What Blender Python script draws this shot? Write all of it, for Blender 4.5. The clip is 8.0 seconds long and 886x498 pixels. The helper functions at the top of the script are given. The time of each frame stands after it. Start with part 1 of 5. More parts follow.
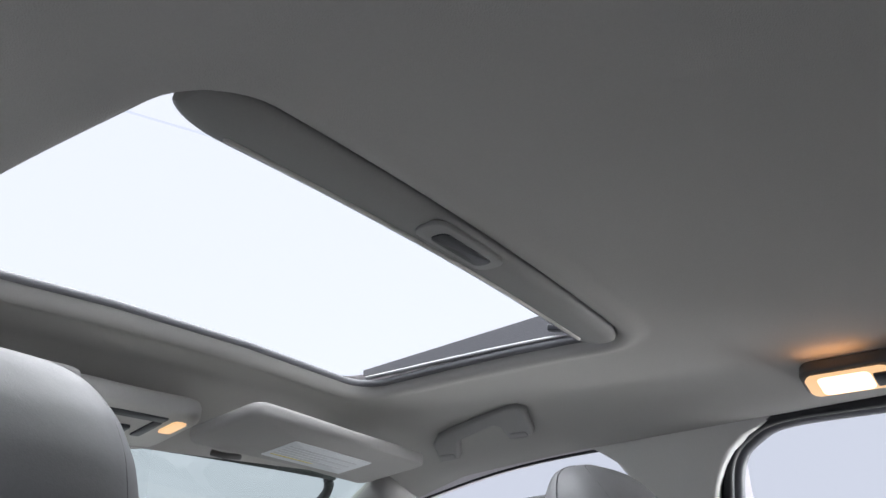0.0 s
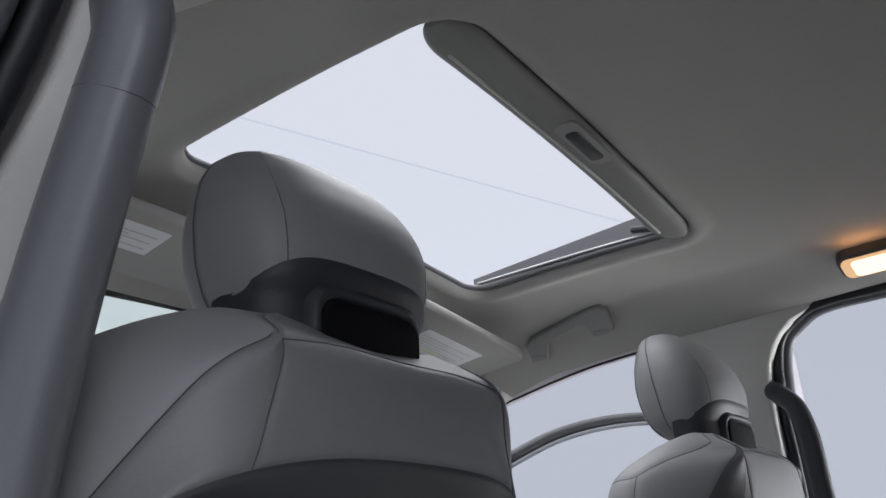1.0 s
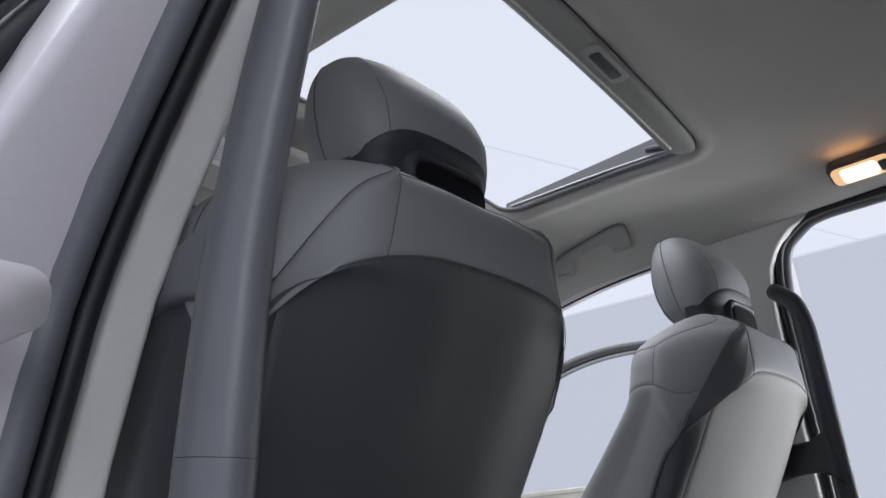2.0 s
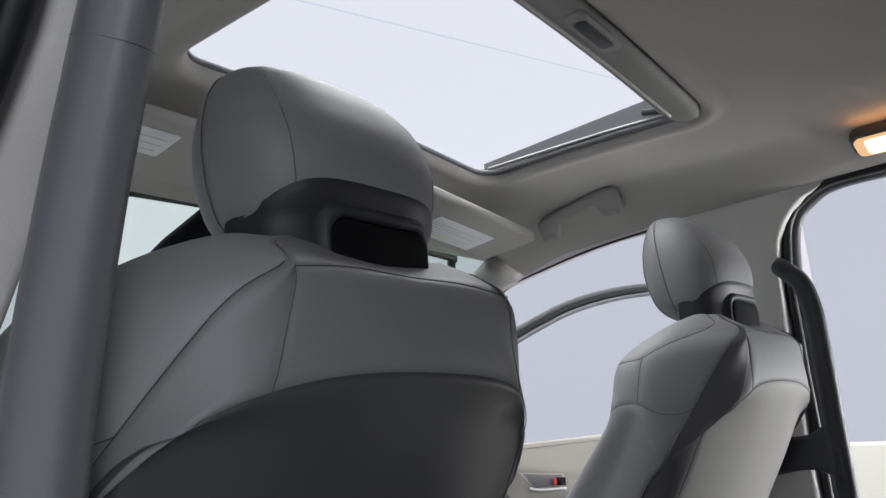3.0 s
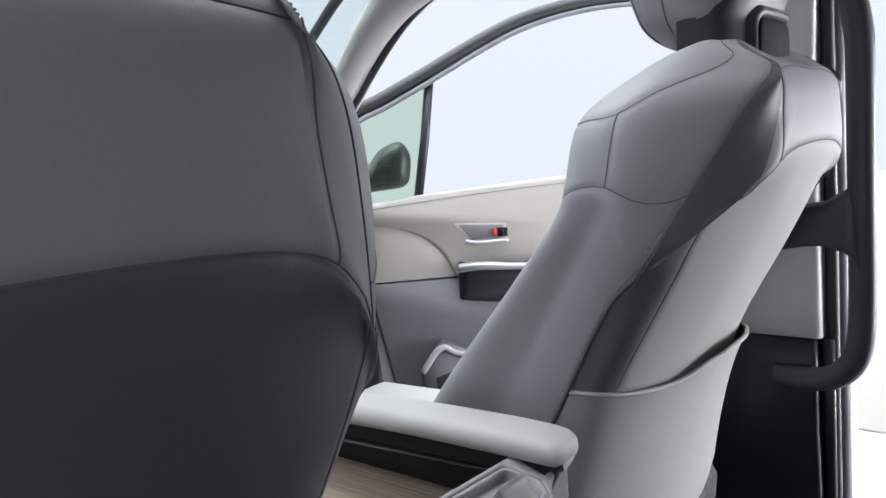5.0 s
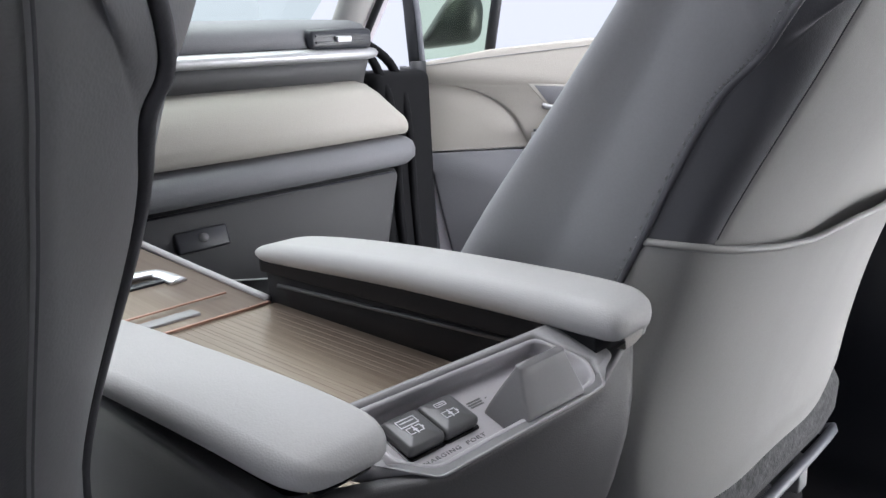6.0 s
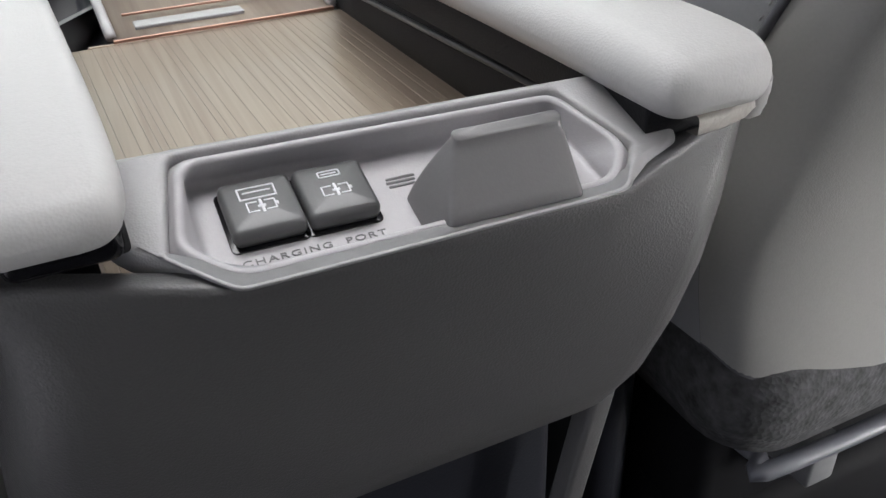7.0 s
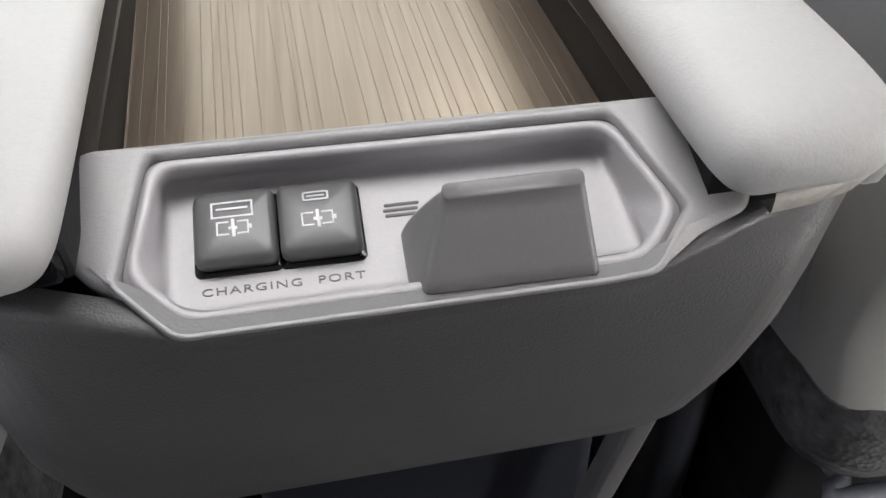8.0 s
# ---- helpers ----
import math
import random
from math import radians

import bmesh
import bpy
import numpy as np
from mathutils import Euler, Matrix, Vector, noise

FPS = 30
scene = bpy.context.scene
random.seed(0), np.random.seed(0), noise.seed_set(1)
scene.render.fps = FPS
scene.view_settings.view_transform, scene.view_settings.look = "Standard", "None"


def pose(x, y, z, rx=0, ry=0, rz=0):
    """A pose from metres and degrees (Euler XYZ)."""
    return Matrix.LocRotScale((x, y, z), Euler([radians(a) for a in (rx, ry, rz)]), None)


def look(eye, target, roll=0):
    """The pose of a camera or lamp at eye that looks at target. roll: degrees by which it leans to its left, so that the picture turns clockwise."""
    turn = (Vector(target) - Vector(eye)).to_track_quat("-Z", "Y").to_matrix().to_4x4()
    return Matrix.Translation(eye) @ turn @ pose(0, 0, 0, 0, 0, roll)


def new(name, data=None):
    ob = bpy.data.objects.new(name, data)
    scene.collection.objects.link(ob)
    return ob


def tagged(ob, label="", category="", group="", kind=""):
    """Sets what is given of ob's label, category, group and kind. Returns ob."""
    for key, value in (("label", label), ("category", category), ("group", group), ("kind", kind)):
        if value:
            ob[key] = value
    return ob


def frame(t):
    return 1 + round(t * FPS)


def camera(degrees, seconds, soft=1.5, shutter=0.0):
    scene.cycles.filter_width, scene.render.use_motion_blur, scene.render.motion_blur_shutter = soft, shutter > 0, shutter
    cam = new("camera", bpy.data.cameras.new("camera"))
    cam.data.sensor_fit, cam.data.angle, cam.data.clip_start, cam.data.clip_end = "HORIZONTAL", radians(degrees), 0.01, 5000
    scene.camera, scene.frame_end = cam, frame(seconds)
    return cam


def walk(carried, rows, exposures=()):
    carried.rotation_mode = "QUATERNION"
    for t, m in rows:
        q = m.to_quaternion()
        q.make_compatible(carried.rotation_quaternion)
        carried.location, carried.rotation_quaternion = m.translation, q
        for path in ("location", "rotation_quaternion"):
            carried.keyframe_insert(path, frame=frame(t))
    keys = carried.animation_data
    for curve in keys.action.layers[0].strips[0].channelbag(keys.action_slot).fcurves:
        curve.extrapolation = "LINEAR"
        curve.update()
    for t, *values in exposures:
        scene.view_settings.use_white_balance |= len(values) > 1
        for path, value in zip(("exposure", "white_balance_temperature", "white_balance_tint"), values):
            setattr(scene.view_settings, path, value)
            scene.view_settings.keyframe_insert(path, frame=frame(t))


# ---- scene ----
cam = camera(58.4, 8.0)
PATH = [
    (0, (-0.5739, -0.3502, 1.2575), (0.9149, 0.7377, 2.032), -1.22),
    (0.5, (-0.6987, -0.3548, 1.1974), (0.7698, 0.7711, 1.9562), -1.81),
    (1, (-0.8224, -0.3656, 1.0494), (0.6336, 0.7776, 1.8064), -2.24),
    (1.5, (-0.9492, -0.3946, 0.9025), (0.4999, 0.7678, 1.6435), -2.54),
    (1.7, (-0.9806, -0.4104, 0.862), (0.4665, 0.7606, 1.5933), -3.00),
    (3, (-0.8358, -0.3875, 1.0814), (0.6652, 0.8605, 1.5169), -3.15),
    (3.5, (-0.7401, -0.325, 1.1317), (0.7847, 0.9601, 1.2858), -3.13),
    (4, (-0.6167, -0.2475, 1.1338), (0.9178, 1.0312, 1.0326), -3.26),
    (4.2, (-0.5886, -0.2296, 1.1553), (0.9545, 1.0312, 0.9844), -3.32),
    (5.3, (-0.405, -0.1654, 1.1345), (1.1522, 1.0526, 0.8316), -3.81),
    (5.5, (-0.3629, -0.1415, 1.105), (1.1739, 1.0933, 0.7682), -3.86),
    (5.7, (-0.3282, -0.1147, 1.0742), (1.1605, 1.1613, 0.6799), -3.53),
    (5.9, (-0.2886, -0.0958, 1.0424), (1.1243, 1.2423, 0.5809), -3.09),
    (6, (-0.2683, -0.0909, 1.0305), (1.1017, 1.2779, 0.5309), -2.98),
    (6.1, (-0.2542, -0.0875, 1.0247), (1.0823, 1.302, 0.4928), -2.78),
    (6.3, (-0.2002, -0.0796, 0.999), (1.0262, 1.3691, 0.3687), -1.69),
    (6.5, (-0.1351, -0.0647, 0.9844), (0.9141, 1.4494, 0.2055), -2.30),
    (7, (-0.076, -0.0518, 0.9692), (0.6022, 1.5014, -0.0926), -2.70),
    (7.5, (-0.0173, -0.0328, 0.9905), (0.3892, 1.4641, -0.272), -2.41),
    (8, (-0.0053, -0.0067, 0.9993), (0.1722, 1.4241, -0.3868), -3.50),
]
walk(cam, [(t, look(eye, target, roll)) for t, eye, target, roll in PATH],
     [(0, 0.12, 6100, 10), (0.5, -0.25, 6200, 10), (1, -0.25, 6150, 10), (1.7, -0.12, 6050, 10), (3, -0.12, 6300, 10), (3.5, 0.0, 6150, 10), (4, 0.65, 6150, 11), (4.2, 0.65, 6150, 11), (5.3, 0.52, 6000, 11), (5.6, 0.52, 6000, 11), (6, 0.55, 6100, 12), (6.5, 0.6, 6200, 12), (7, 0.86, 6350, 11), (7.5, 1.07, 6450, 11), (8, 0.96, 6500, 11)])


# studio light: even white surround, one large ceiling softbox and two added fill lamps
world = bpy.data.worlds.new("studio_light")
scene.world = world
world.use_nodes = True
bg = world.node_tree.nodes["Background"]
bg.inputs[0].default_value = (0.86, 0.885, 1.0, 1)
bg.inputs[1].default_value = 0.85

panel_light = bpy.data.lights.new("studio_ceiling_panel", "AREA")
panel_light.shape, panel_light.size, panel_light.size_y = "RECTANGLE", 5.0, 5.0
panel_light.energy, panel_light.color = 330, (1.0, 0.985, 0.96)
new("studio_ceiling_panel", panel_light).matrix_world = pose(0.3, 1.0, 3.95)

# added fill lamp, low on the right, to brighten the passenger seat back
side_light = bpy.data.lights.new("side_fill", "AREA")
side_light.shape, side_light.size, side_light.size_y = "RECTANGLE", 2.0, 1.0
side_light.energy, side_light.color = 140, (1.0, 0.985, 0.96)
new("side_fill", side_light).matrix_world = look((2.5, -1.85, 0.6), (0.45, 0.1, 0.8))

# added fill lamp to brighten the west pillar and jamb
left_light = bpy.data.lights.new("left_fill", "AREA")
left_light.shape, left_light.size, left_light.size_y = "RECTANGLE", 1.0, 1.0
left_light.energy, left_light.color = 19, (0.97, 0.97, 1.0)
new("left_fill", left_light).matrix_world = look((-2.3, -2.6, 1.7), (-0.75, 0.1, 1.1))


# ---- materials ----
def mat(name, color, rough=0.5, metal=0.0, var=0.12, vscale=6.0, bump=0.0, bscale=300.0, spec=0.5, coat=0.0, two=None, detail=3.0, wave=0.0):
    """Principled paint, cloth, hide or plastic with stains at a large scale and grain at a small one."""
    m = bpy.data.materials.new(name)
    m.use_nodes = True
    nt = m.node_tree
    p = nt.nodes["Principled BSDF"]
    p.inputs["Roughness"].default_value = rough
    p.inputs["Metallic"].default_value = metal
    p.inputs["Specular IOR Level"].default_value = spec
    p.inputs["Coat Weight"].default_value = coat
    co = nt.nodes.new("ShaderNodeTexCoord")
    n1 = nt.nodes.new("ShaderNodeTexNoise")
    n1.inputs["Scale"].default_value = vscale
    n1.inputs["Detail"].default_value = detail
    n2 = nt.nodes.new("ShaderNodeTexNoise")
    n2.inputs["Scale"].default_value = bscale * 0.5
    n2.inputs["Detail"].default_value = 2
    nt.links.new(co.outputs["Object"], n1.inputs["Vector"])
    nt.links.new(co.outputs["Object"], n2.inputs["Vector"])
    mx = nt.nodes.new("ShaderNodeMix")
    mx.data_type = "FLOAT"
    mx.inputs[0].default_value = 0.4
    nt.links.new(n1.outputs["Fac"], mx.inputs[2])
    nt.links.new(n2.outputs["Fac"], mx.inputs[3])
    ramp = nt.nodes.new("ShaderNodeValToRGB")
    c = color
    d = two or tuple(v * (1 - var) for v in c)
    b = tuple(min(1, v * (1 + var)) for v in c) if not two else c
    ramp.color_ramp.elements[0].position, ramp.color_ramp.elements[1].position = 0.3, 0.7
    ramp.color_ramp.elements[0].color = (*d, 1)
    ramp.color_ramp.elements[1].color = (*b, 1)
    nt.links.new(mx.outputs[0], ramp.inputs[0])
    nt.links.new(ramp.outputs[0], p.inputs["Base Color"])
    rr = nt.nodes.new("ShaderNodeMapRange")
    rr.inputs[3].default_value = max(0.03, rough - 0.08)
    rr.inputs[4].default_value = min(1, rough + 0.08)
    nt.links.new(n1.outputs["Fac"], rr.inputs[0])
    nt.links.new(rr.outputs[0], p.inputs["Roughness"])
    if bump:
        vo = nt.nodes.new("ShaderNodeTexVoronoi")
        vo.inputs["Scale"].default_value = bscale
        nt.links.new(co.outputs["Object"], vo.inputs["Vector"])
        bp = nt.nodes.new("ShaderNodeBump")
        bp.inputs["Strength"].default_value = bump
        bp.inputs["Distance"].default_value = 0.0006
        nt.links.new(vo.outputs["Distance"], bp.inputs["Height"])
        nt.links.new(bp.outputs[0], p.inputs["Normal"])
        if wave:
            n3 = nt.nodes.new("ShaderNodeTexNoise")
            n3.inputs["Scale"].default_value = 22
            n3.inputs["Detail"].default_value = 4
            nt.links.new(co.outputs["Object"], n3.inputs["Vector"])
            b2 = nt.nodes.new("ShaderNodeBump")
            b2.inputs["Strength"].default_value = wave
            b2.inputs["Distance"].default_value = 0.004
            nt.links.new(n3.outputs["Fac"], b2.inputs["Height"])
            nt.links.new(b2.outputs[0], bp.inputs["Normal"])
    return m


def glow(name, color, strength):
    m = bpy.data.materials.new(name)
    m.use_nodes = True
    p = m.node_tree.nodes["Principled BSDF"]
    p.inputs["Base Color"].default_value = (*(v * 0.05 for v in color), 1)
    p.inputs["Emission Color"].default_value = (*color, 1)
    p.inputs["Emission Strength"].default_value = strength
    return m


def glassy(name, tint):
    m = bpy.data.materials.new(name)
    m.use_nodes = True
    nt = m.node_tree
    nt.nodes.remove(nt.nodes["Principled BSDF"])
    tr = nt.nodes.new("ShaderNodeBsdfTransparent")
    tr.inputs[0].default_value = (*tint, 1)
    gl = nt.nodes.new("ShaderNodeBsdfGlossy")
    gl.inputs["Roughness"].default_value = 0.02
    lw = nt.nodes.new("ShaderNodeLayerWeight")
    lw.inputs[0].default_value = 0.12
    fr = nt.nodes.new("ShaderNodeMath")
    fr.operation = "MULTIPLY_ADD"
    fr.inputs[1].default_value, fr.inputs[2].default_value = 0.5, 0.03
    nt.links.new(lw.outputs["Facing"], fr.inputs[0])
    mx = nt.nodes.new("ShaderNodeMixShader")
    nt.links.new(fr.outputs[0], mx.inputs[0])
    nt.links.new(tr.outputs[0], mx.inputs[1])
    nt.links.new(gl.outputs[0], mx.inputs[2])
    nt.links.new(mx.outputs[0], nt.nodes["Material Output"].inputs[0])
    return m


def wood_mat():
    m = mat("striped_veneer", (0.26, 0.2, 0.155), 0.33, 0.7, var=0.1, coat=0.2)
    nt = m.node_tree
    p = nt.nodes["Principled BSDF"]
    co = nt.nodes.new("ShaderNodeTexCoord")
    mp = nt.nodes.new("ShaderNodeMapping")
    mp.inputs["Scale"].default_value = (1, 0.02, 0.02)
    n = nt.nodes.new("ShaderNodeTexNoise")
    n.inputs["Scale"].default_value = 190
    n.inputs["Detail"].default_value = 2
    n.inputs["Roughness"].default_value = 0.7
    r = nt.nodes.new("ShaderNodeValToRGB")
    r.color_ramp.elements[0].position, r.color_ramp.elements[0].color = 0.3, (0.235, 0.178, 0.14, 1)
    r.color_ramp.elements[1].position, r.color_ramp.elements[1].color = 0.62, (0.3, 0.24, 0.188, 1)
    nt.links.new(co.outputs["Object"], mp.inputs[0])
    nt.links.new(mp.outputs[0], n.inputs["Vector"])
    nt.links.new(n.outputs["Fac"], r.inputs[0])
    nt.links.new(r.outputs[0], p.inputs["Base Color"])
    return m


HIDE = mat("grey_hide", (0.22, 0.22, 0.228), 0.5, var=0.06, vscale=4, bump=0.12, bscale=1000, wave=0.25)
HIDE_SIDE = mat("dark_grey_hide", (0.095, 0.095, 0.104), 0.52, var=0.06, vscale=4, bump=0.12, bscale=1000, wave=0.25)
# seat back vinyl in two tones: passenger's as lit, driver's darkened as shade
HIDE_BACK = mat("pale_lit_vinyl", (0.31, 0.305, 0.29), 0.58, var=0.05, vscale=3, bump=0.12, bscale=1100, wave=0.2)
HIDE_DARK = mat("charcoal_shaded_vinyl", (0.07, 0.071, 0.075), 0.4, var=0.06, vscale=3, bump=0.1, bscale=1100, wave=0.15)
HIDE_ARM = mat("pale_armrest_hide", (0.41, 0.407, 0.4), 0.52, var=0.05, vscale=5, bump=0.12, bscale=1000, wave=0.12)
THREAD = mat("seam_thread", (0.09, 0.09, 0.096), 0.7, var=0.1)
STITCH = mat("pale_stitch", (0.22, 0.22, 0.22), 0.6)
BLACK = mat("black_plastic", (0.012, 0.013, 0.018), 0.38, var=0.2, bump=0.15, bscale=700)
COVER = mat("satin_black_cover", (0.08, 0.08, 0.081), 0.3, var=0.08, vscale=8, bump=0.03, bscale=900)
GUARD = mat("satin_black_guard", (0.022, 0.023, 0.029), 0.48, var=0.1, vscale=8, bump=0.15, bscale=900)
SEALGREY = mat("grey_rubber", (0.12, 0.124, 0.14), 0.45, var=0.1)
REARGREY = mat("dark_rear_blocker", (0.045, 0.045, 0.045), 0.7, var=0.1)
GLOSS = mat("gloss_black", (0.006, 0.006, 0.008), 0.1, var=0.2)
LINER = mat("headliner_cloth", (0.42, 0.411, 0.393), 0.95, var=0.04, vscale=3, bump=0.5, bscale=900, spec=0.15)
PILLAR = mat("pale_pillar_trim", (0.68, 0.667, 0.64), 0.6, var=0.03, vscale=3, bump=0.3, bscale=600)
TRIM = mat("pale_grey_trim", (0.56, 0.55, 0.525), 0.6, var=0.04, vscale=3, bump=0.3, bscale=600)
# console plastic in two tones: DECK lightened as lit, GREY darkened as shade
DECK = mat("lightened_grey_plastic", (0.29, 0.285, 0.288), 0.44, var=0.05, vscale=5, bump=0.14, bscale=1300)
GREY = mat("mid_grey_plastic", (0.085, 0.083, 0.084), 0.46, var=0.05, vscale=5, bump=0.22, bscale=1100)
FOLD = mat("folded_handle_grey", (0.3, 0.296, 0.29), 0.6, var=0.04, vscale=5, bump=0.2, bscale=900)
TRAY = mat("satin_grey_plastic", (0.33, 0.32, 0.33), 0.34, var=0.05, vscale=6, bump=0.06, bscale=1400)
GRIP_PALE = mat("grey_grip_plastic", (0.14, 0.143, 0.158), 0.38, var=0.06, vscale=5, bump=0.12, bscale=1000)
GRIP = mat("dark_grip_plastic", (0.045, 0.047, 0.055), 0.4, var=0.08, vscale=5, bump=0.2, bscale=800)
DULL = mat("dull_black_wall", (0.007, 0.007, 0.008), 0.7, var=0.2, spec=0.08)
RUBBER = mat("black_rubber", (0.012, 0.013, 0.016), 0.5, var=0.2)
PAINT = mat("pearl_paint", (0.6, 0.57, 0.61), 0.4, var=0.04, vscale=2, coat=0.25)
RING = mat("pale_satin_ring", (0.72, 0.72, 0.74), 0.32, 0.9, var=0.04)
# phone rest plastic, darkened for the shade on its steep face
REST = mat("shaded_rest_plastic", (0.145, 0.142, 0.143), 0.4, var=0.05, vscale=8, bump=0.04, bscale=1400)
BEIGE = mat("pale_beige_trim", (0.32, 0.3, 0.27), 0.55, var=0.04, vscale=3, bump=0.3, bscale=500)
DASHGREY = mat("dash_grey", (0.125, 0.125, 0.135), 0.55, var=0.06, vscale=4, bump=0.3, bscale=500)
RECESS = mat("dark_dash_recess", (0.05, 0.05, 0.052), 0.6, var=0.06, vscale=4, bump=0.2, bscale=600)
GLOVE = mat("grained_glovebox", (0.05, 0.05, 0.052), 0.6, var=0.06, vscale=4, bump=0.35, bscale=550, spec=0.3)
# bolster hide, lightened to stand in for more light on the passenger side
HIDE_FRONT = mat("lightened_bolster_hide", (0.29, 0.292, 0.3), 0.5, var=0.05, vscale=4, bump=0.12, bscale=1000, wave=0.2)
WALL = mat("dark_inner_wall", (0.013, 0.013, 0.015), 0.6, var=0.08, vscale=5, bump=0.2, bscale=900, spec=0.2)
SATIN = mat("satin_silver_trim", (0.4, 0.4, 0.41), 0.5, 0.85, var=0.04)
BAR = mat("shade_bar_grey", (0.24, 0.236, 0.23), 0.6, var=0.05, vscale=5, bump=0.15, bscale=900)
VISOR = mat("visor_cloth", (0.36, 0.352, 0.34), 0.85, var=0.04, vscale=3, bump=0.3, bscale=900, spec=0.2)
CHROME = mat("satin_chrome", (0.8, 0.8, 0.82), 0.18, 1.0, var=0.03)
COPPER = mat("copper_line", (0.5, 0.3, 0.24), 0.35, 1.0, var=0.1)
# backdrop brightness is put in as emission; the walls are no lamps
BACKDROP = glow("glowing_backdrop", (0.88, 0.9, 1.0), 0.62)
CARPET = mat("dark_carpet", (0.02, 0.02, 0.022), 0.95, var=0.6, vscale=120, bump=1.0, bscale=250)
FELT = mat("speckled_felt", (0.06, 0.06, 0.062), 0.95, var=0.7, vscale=90, bump=1.0, bscale=300)
STEEL = mat("rail_steel", (0.2, 0.2, 0.205), 0.6, 0.5)
WOOD = wood_mat()
BED = mat("veneer_joint", (0.2, 0.16, 0.13), 0.6, var=0.1)
LABEL = mat("pale_label", (0.68, 0.7, 0.72), 0.5, var=0.03)
INK = mat("grey_ink", (0.5, 0.5, 0.52), 0.6)
EMBOSS = mat("moulded_dark", (0.1, 0.098, 0.1), 0.5)
WHITE = mat("white_print", (0.6, 0.6, 0.63), 0.5, var=0.02)
YELLOW = mat("yellow_print", (0.6, 0.5, 0.08), 0.5)
REDP = mat("red_plastic", (0.5, 0.03, 0.03), 0.4)
LENS = glow("warm_lamp_lens", (1.0, 0.6, 0.3), 0.95)
BULB = glow("warm_bulb", (1.0, 0.84, 0.6), 1.7)
GLASS = glassy("green_tinted_glass", (0.84, 0.92, 0.85))
QUARTER = glassy("green_quarter_glass", (0.82, 0.89, 0.79))
CEIL_A = glow("studio_ceiling_lit", (0.93, 0.94, 1.0), 0.85)
CEIL_B = glow("studio_ceiling_edge", (0.92, 0.932, 1.0), 0.85)
STUDIO_C = mat("studio_wall_cream", (0.6, 0.585, 0.53), 0.8, var=0.02)
STUDIO_F = mat("studio_floor", (0.48, 0.475, 0.47), 0.5, var=0.03)


# ---- building helpers ----
def thing(name, at, label, category, group="", kind=""):
    ob = new(name)
    ob.location = at
    ob.empty_display_size = 0.05
    return tagged(ob, label, category, group, kind)


def obj(name, verts, faces, material, parent=None, label="", smooth=True):
    me = bpy.data.meshes.new(name)
    me.from_pydata([tuple(map(float, v)) for v in verts], [], [tuple(map(int, f)) for f in faces])
    me.materials.append(material)
    if smooth:
        me.polygons.foreach_set("use_smooth", [True] * len(me.polygons))
    me.validate()
    me.update()
    ob = new(name, me)
    if parent:
        at = Vector((0, 0, 0))
        p = parent
        while p:
            at += p.location
            p = p.parent
        ob.parent = parent
        me.transform(Matrix.Translation(-at))
    if label:
        ob["label"] = label
    return ob


def part(name, bm, material, parent, label="", smooth=True):
    me = bpy.data.meshes.new(name)
    bm.normal_update()
    vs = [v.co.copy() for v in bm.verts]
    bm.verts.index_update()
    fs = [[v.index for v in f.verts] for f in bm.faces]
    bm.free()
    return obj(name, vs, fs, material, parent, label, smooth)


def rbox(lo, hi, r=0.004, seg=3):
    """A box between two corners with rounded edges."""
    bm = bmesh.new()
    bmesh.ops.create_cube(bm, size=1)
    lo, hi = Vector(lo), Vector(hi)
    for v in bm.verts:
        v.co = Vector([(lo[i] + hi[i]) / 2 + v.co[i] * (hi[i] - lo[i]) for i in range(3)])
    if r:
        bmesh.ops.bevel(bm, geom=bm.edges[:], offset=r, segments=seg, profile=0.5, affect="EDGES")
    return bm


def moved(bm, m):
    bmesh.ops.transform(bm, matrix=m, verts=bm.verts)
    return bm


def cat(pts, n):
    """A smooth curve through points, n steps to a stretch."""
    p = np.array(pts, float)
    q = np.vstack([2 * p[0] - p[1], p, 2 * p[-1] - p[-2]])
    out = []
    for i in range(1, len(q) - 2):
        for k in range(n):
            t = k / n
            a, b, c, d = q[i - 1:i + 3]
            out.append(0.5 * (2 * b + (c - a) * t + (2 * a - 5 * b + 4 * c - d) * t * t + (3 * b - a - 3 * c + d) * t ** 3))
    out.append(p[-1])
    return np.array(out)


def grid_faces(nr, nc, closed=False, flip=False):
    f = []
    m = nc if closed else nc - 1
    for i in range(nr - 1):
        for j in range(m):
            k = (j + 1) % nc
            q = (i * nc + j, i * nc + k, (i + 1) * nc + k, (i + 1) * nc + j)
            f.append(q[::-1] if flip else q)
    return f


def loft(rows, closed=False, flip=False, caps=False):
    rows = [np.array(r, float) for r in rows]
    nr, nc = len(rows), len(rows[0])
    v = np.vstack(rows)
    f = grid_faces(nr, nc, closed, flip)
    if caps:
        a, b = list(range(nc)), list(range((nr - 1) * nc, nr * nc))
        f.append(tuple(a if flip else a[::-1]))
        f.append(tuple(b[::-1] if flip else b))
    return v, f


